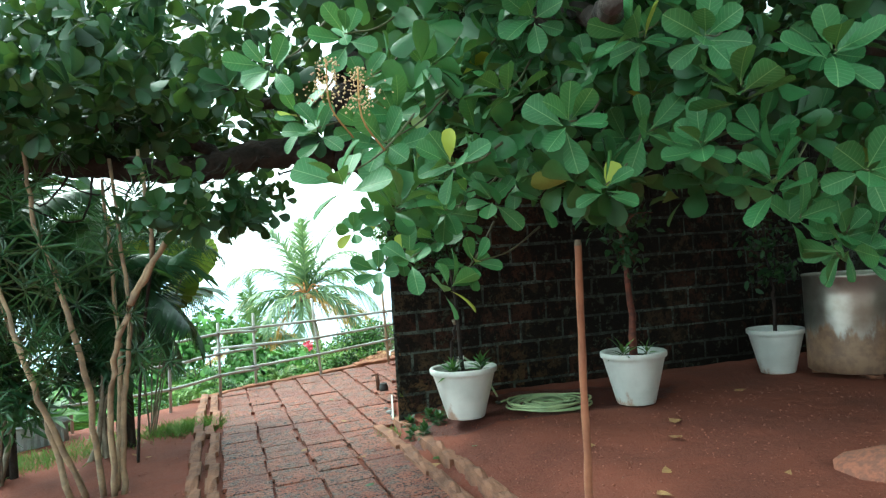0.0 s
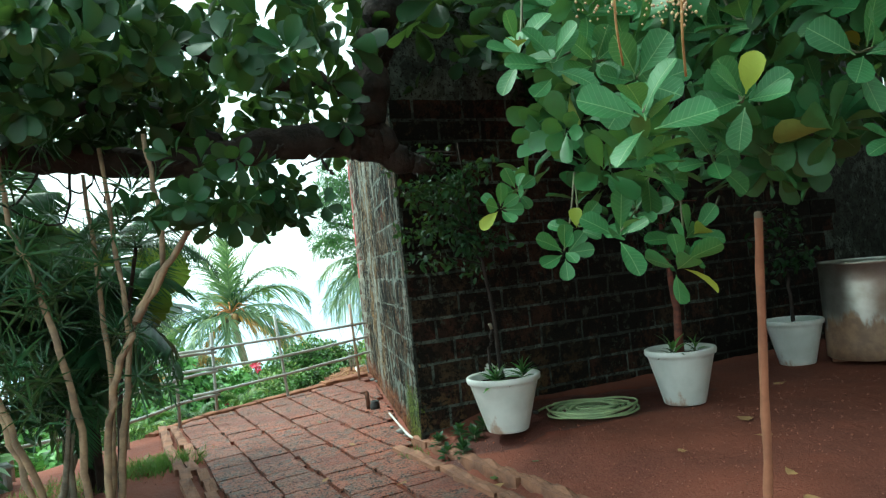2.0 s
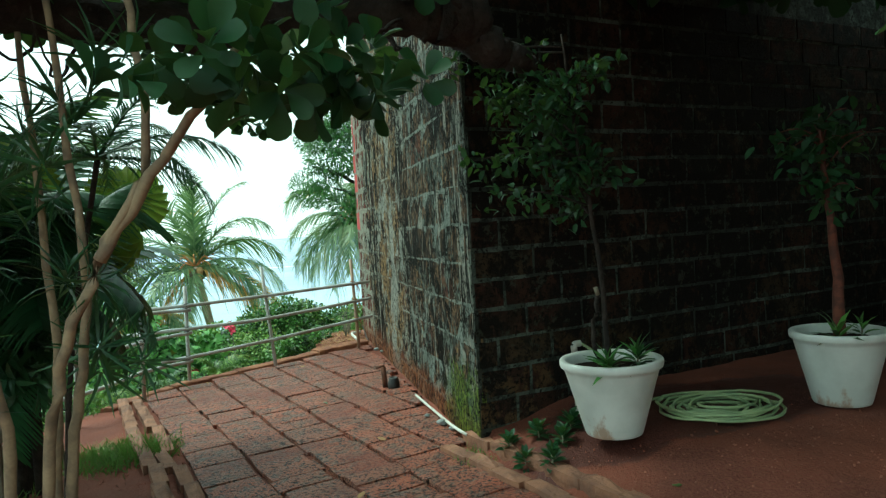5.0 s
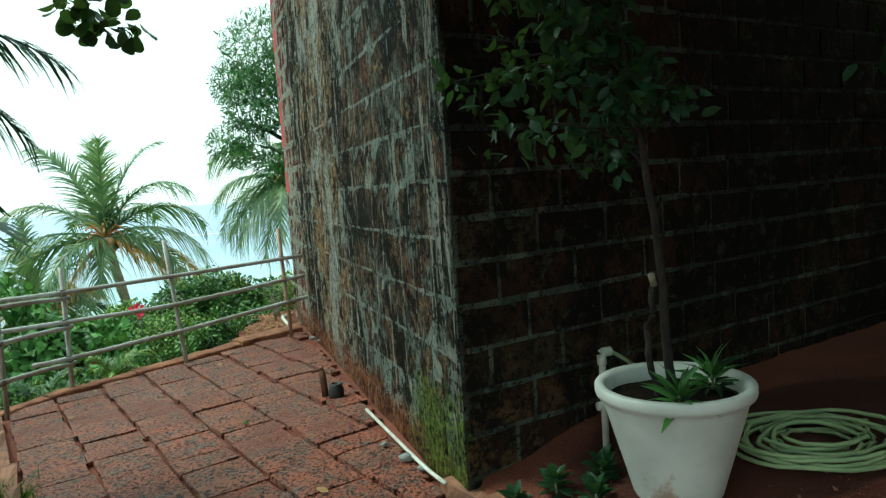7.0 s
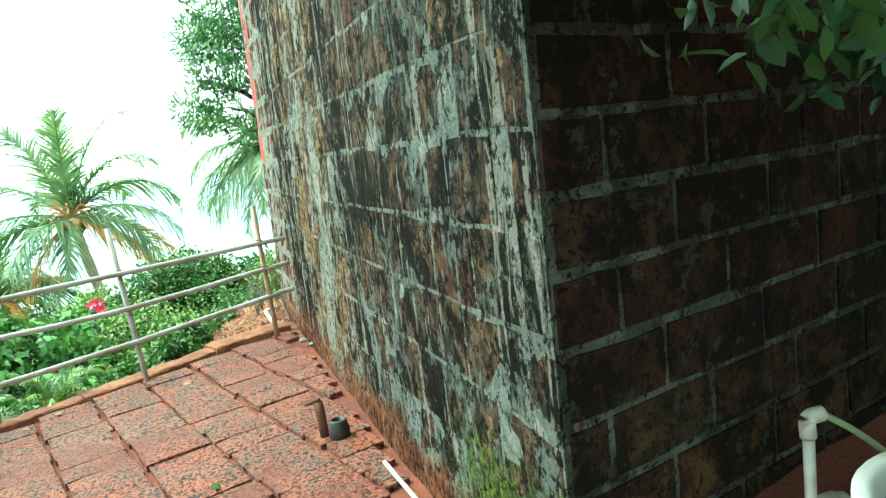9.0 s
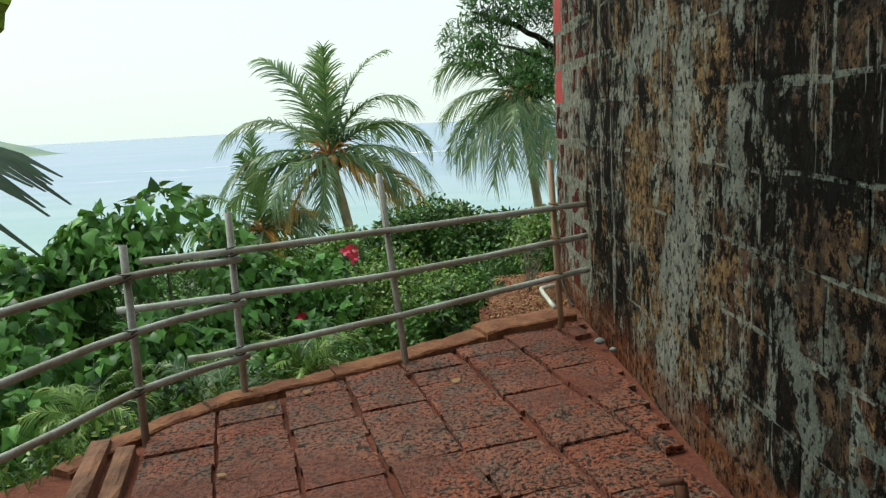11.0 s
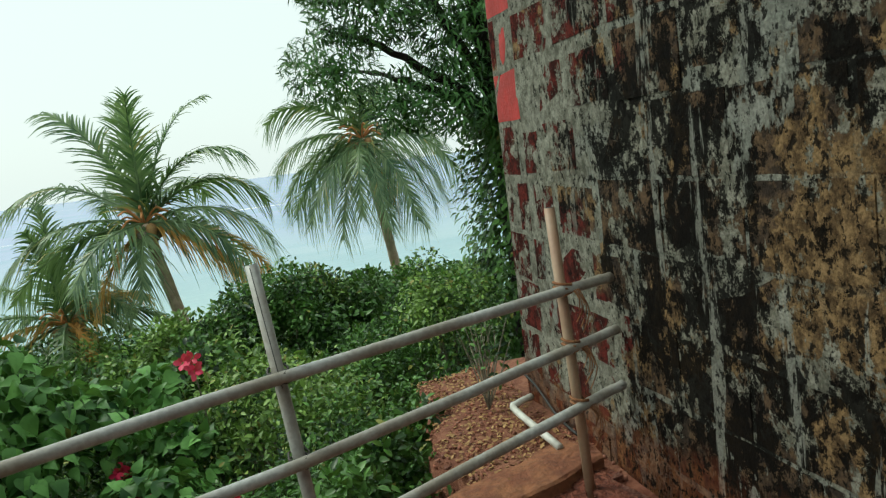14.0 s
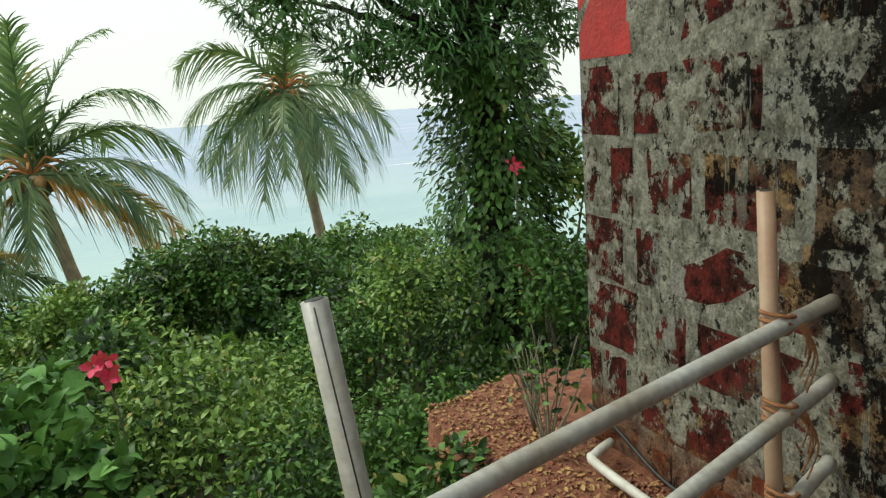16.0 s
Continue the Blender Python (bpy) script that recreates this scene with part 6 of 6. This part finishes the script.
def edge_lip():
    """Flat slabs of earth and mortar along the outer edge of the paving, each a little proud of it."""
    ob = thing("terrace_edge", (-0.76, 10.42, 0), "worn earthen slabs along the outer paving edge", "kerb", kind="structure")
    line = smooth_path([(-0.76, 10.44, 0), (-1.34, 10.23, 0), (-1.79, 9.99, 0), (-2.30, 9.76, 0), (-2.72, 9.58, 0), (-3.02, 9.28, 0), (-3.20, 8.95, 0)], 12)
    cuts = (0, 12, 33, 50, len(line) - 1)
    for k in range(4):
        r = np.random.default_rng(30 + k)
        run = line[cuts[k]:cuts[k + 1] + 1]
        v, f = [], []
        wide, rise = (0.25, 0.20, 0.17, 0.16)[k], (0.040, 0.022, 0.018, 0.012)[k]
        prof = ((0.0, -0.09), (0.0, rise - 0.008), (0.012, rise), (wide * 0.5, rise + 0.004), (wide - 0.02, rise - 0.002), (wide, rise - 0.02), (wide + 0.05, -0.45))
        for i, p in enumerate(run):
            d = (run[min(i + 1, len(run) - 1)] - run[max(i - 1, 0)]).normalized()
            n = Vector((d.y, -d.x, 0))
            wob = 0.006 * math.sin(i * 0.9 + k) + r.normal(0, 0.0025)
            for o, h in prof:
                q = p + n * (o + wob * (1 if o < wide * 0.4 else 1.8)) + d * ((0.004 if i == 0 else 0) - (0.004 if i == len(run) - 1 else 0))
                v.append((q.x, q.y, floor_z(q.x) + h + r.normal(0, 0.0025)))
        w = len(prof)
        for i in range(len(run) - 1):
            for j in range(w - 1):
                f.append((i * w + j, (i + 1) * w + j, (i + 1) * w + j + 1, i * w + j + 1))
        f += [tuple(range(w)), tuple((len(run) - 1) * w + j for j in range(w - 1, -1, -1))]
        put("slab", mesh_of("slab", [tuple(Vector(q) - ob.location) for q in v], f, MAT_EDGE), ob)
    return ob


edge_lip()

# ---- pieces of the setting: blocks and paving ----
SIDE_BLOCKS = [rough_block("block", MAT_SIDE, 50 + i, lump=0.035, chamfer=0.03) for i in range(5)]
RED_BLOCKS = [rough_block("block", MAT_REDPAINT, 60 + i, lump=0.04) for i in range(2)]
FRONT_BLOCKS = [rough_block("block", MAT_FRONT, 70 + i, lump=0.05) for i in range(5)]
r4 = np.random.default_rng(9)


def lay_side():
    d = Vector((-0.052, 1, 0)).normalized()
    rot = Matrix.Rotation(math.atan2(-d.y, -d.x), 4, "Z")
    course, z, row = 0.242, -0.14, 0

    def lay(me, a, b, z, gap, h):
        p = Vector((side_x(6.205) + b * d.x, 6.205 + b * d.y, z + 0.012))
        m = Matrix.Translation(p + Vector((-0.003 + r4.normal(0, 0.0012), 0, r4.normal(0, 0.004)))) @ rot @ Matrix.Rotation(radians(r4.normal(0, 0.5)), 4, "Y") @ Matrix.Diagonal((b - a - gap, 0.05, h - gap * r4.uniform(0.8, 1.2), 1))
        put("block", me, wall_side, m=m)

    while z < 3.5:
        quoin = 4.86 if row % 2 else 4.80
        s = -0.19 * (row % 2)
        while s < quoin - 0.05:
            ln = r4.uniform(0.32, 0.44)
            a, b = max(s, -r4.uniform(0.0, 0.014)), min(s + ln, quoin)
            if quoin - b < 0.12:
                b = quoin
            if b - a > 0.08:
                lay(SIDE_BLOCKS[int(r4.integers(5))], a, b, z + (0.012 if b > 4.3 else 0), 0.055 if b > 4.3 else 0.016, course)
            s = b if b == quoin else s + ln
        red = z > 1.12
        if row % 3 == 1:
            lay(RED_BLOCKS[0] if red else SIDE_BLOCKS[int(r4.integers(5))], quoin + 0.05, quoin + 0.185, z, 0.024, course)
            lay(SIDE_BLOCKS[int(r4.integers(5))], quoin + 0.19, 5.135, z, 0.02, course)
        else:
            lay(RED_BLOCKS[1] if red else SIDE_BLOCKS[int(r4.integers(5))], quoin + 0.045, 5.135, z, 0.028, course)
        z += course
        row += 1


def lay_front():
    d = Vector((1, 0.30, 0)).normalized()
    rot = Matrix.Rotation(math.atan2(d.y, d.x), 4, "Z")
    course, z, row = 0.178, -0.084, 0
    while z < 2.7:
        s = 0.03 - (0.2 if row % 2 else 0.0)
        while s < 4.8:
            ln = r4.uniform(0.33, 0.46)
            a = max(s, r4.uniform(0.006, 0.03))
            p = Vector((-0.475, 6.2, z + 0.016)) + d * a
            m = Matrix.Translation(p + Vector((0, -0.011 + r4.normal(0, 0.002), 0))) @ rot @ Matrix.Rotation(radians(r4.normal(0, 0.5)), 4, "Y") @ Matrix.Diagonal((s + ln - a - 0.026, 0.045, course - 0.026, 1))
            put("block", FRONT_BLOCKS[int(r4.integers(5))], wall_front, m=m)
            s += ln
        z += course
        row += 1


def lay_paving():
    holder = tagged(put("path", mesh_of("path", [(0, 0, 0), (0.01, 0, 0), (0, 0.01, 0)], [(0, 1, 2)], MAT_SOIL)), "worn laterite paving path laid in rows", "path", kind="structure")
    tiles = [rough_block("paving_block", MAT_PAVE, 80 + i, lump=0.07, chamfer=0.15) for i in range(6)]
    w, l = 0.33, 0.203
    flat = Matrix.Rotation(radians(-90), 4, "X")
    shift = [r4.uniform(-0.07, 0.07) for i in range(9)]
    for j in range(-8, 31):
        for i in range(0, 9):
            c = PATH_O + PATH_D * (j * l + shift[i] + r4.normal(0, 0.006)) + PATH_A * (0.06 + i * w + r4.normal(0, 0.006))
            far = c + PATH_A * w
            mid = c + PATH_A * (w / 2) + PATH_D * (l / 2)
            wide = w
            if mid.y > 6.1:
                room = min(side_x(q.y) - q.x for q in (far, far + PATH_D * l)) / PATH_A.x + 0.02
                if room < 0.09 - w:
                    continue
                wide = min(w, w + room)
            if mid.y <= 6.2 and i >= 4 and (mid - PATH_O).dot(PATH_A) > 1.22:
                continue
            if (mid.y - 10.34) - 0.47 * (mid.x + 0.86) > -0.05 or (mid.y - 9.55) * 0.62 - (mid.x + 2.85) * 0.78 > 0.18:
                continue
            zt = floor_z(mid.x) + r4.normal(0, 0.003)
            ax = Matrix(((PATH_A.x, PATH_D.x, 0, 0), (PATH_A.y, PATH_D.y, 0, 0), (0.06 * PATH_A.x, 0, 1, 0), (0, 0, 0, 1)))
            m = Matrix.Translation((c.x, c.y, floor_z(c.x) + zt - floor_z(mid.x))) @ ax @ Matrix.Rotation(radians(r4.normal(0, 1.3)), 4, "Z") @ Matrix.Translation((0.008, l - 0.006, 0)) @ flat @ Matrix.Diagonal((wide - r4.uniform(0.012, 0.026), 0.045, l - r4.uniform(0.006, 0.013), 1))
            put("paving_block", tiles[int(r4.integers(6))], holder, m=m)


def kerb(name, off, n, start, size, label):
    ob = thing(name, PATH_O, label, "kerb", kind="structure")
    me = [rough_block("kerb_block", MAT_KERB, 90 + i, lump=0.035, chamfer=0.07) for i in range(3)]
    flat = Matrix.Rotation(radians(-90), 4, "X")
    for k in range(n):
        c = PATH_D * (start + k * size[1]) + PATH_A * off
        x = PATH_O.x + c.x
        z = floor_z(x) + size[2]
        ax = Matrix(((PATH_A.x, PATH_D.x, 0, 0), (PATH_A.y, PATH_D.y, 0, 0), (0, 0, 1, 0), (0, 0, 0, 1)))
        m = Matrix.Translation((c.x, c.y, z)) @ ax @ Matrix.Rotation(radians(r4.normal(0, 1.5)), 4, "Z") @ Matrix.Translation((0, size[1] - 0.01, 0)) @ flat @ Matrix.Diagonal((size[0], 0.16, size[1] - 0.012, 1))
        put("kerb_block", me[k % 3], ob, m=m)
    return ob


lay_side()
lay_front()
lay_paving()
kerb("kerb", -0.19, 14, -1.6, (0.085, 0.41, 0.040), "worn double kerb of laterite blocks by the soil bed")
kerb("kerb", -0.06, 14, -1.7, (0.080, 0.41, 0.022), "worn double kerb of laterite blocks by the path")
kerb("kerb", 1.54, 11, -2.2, (0.10, 0.27, 0.050), "rough laterite kerb between path and yard")
kerb("kerb", 1.36, 11, -2.25, (0.09, 0.27, 0.022), "low worn kerb strip beside the yard kerb")
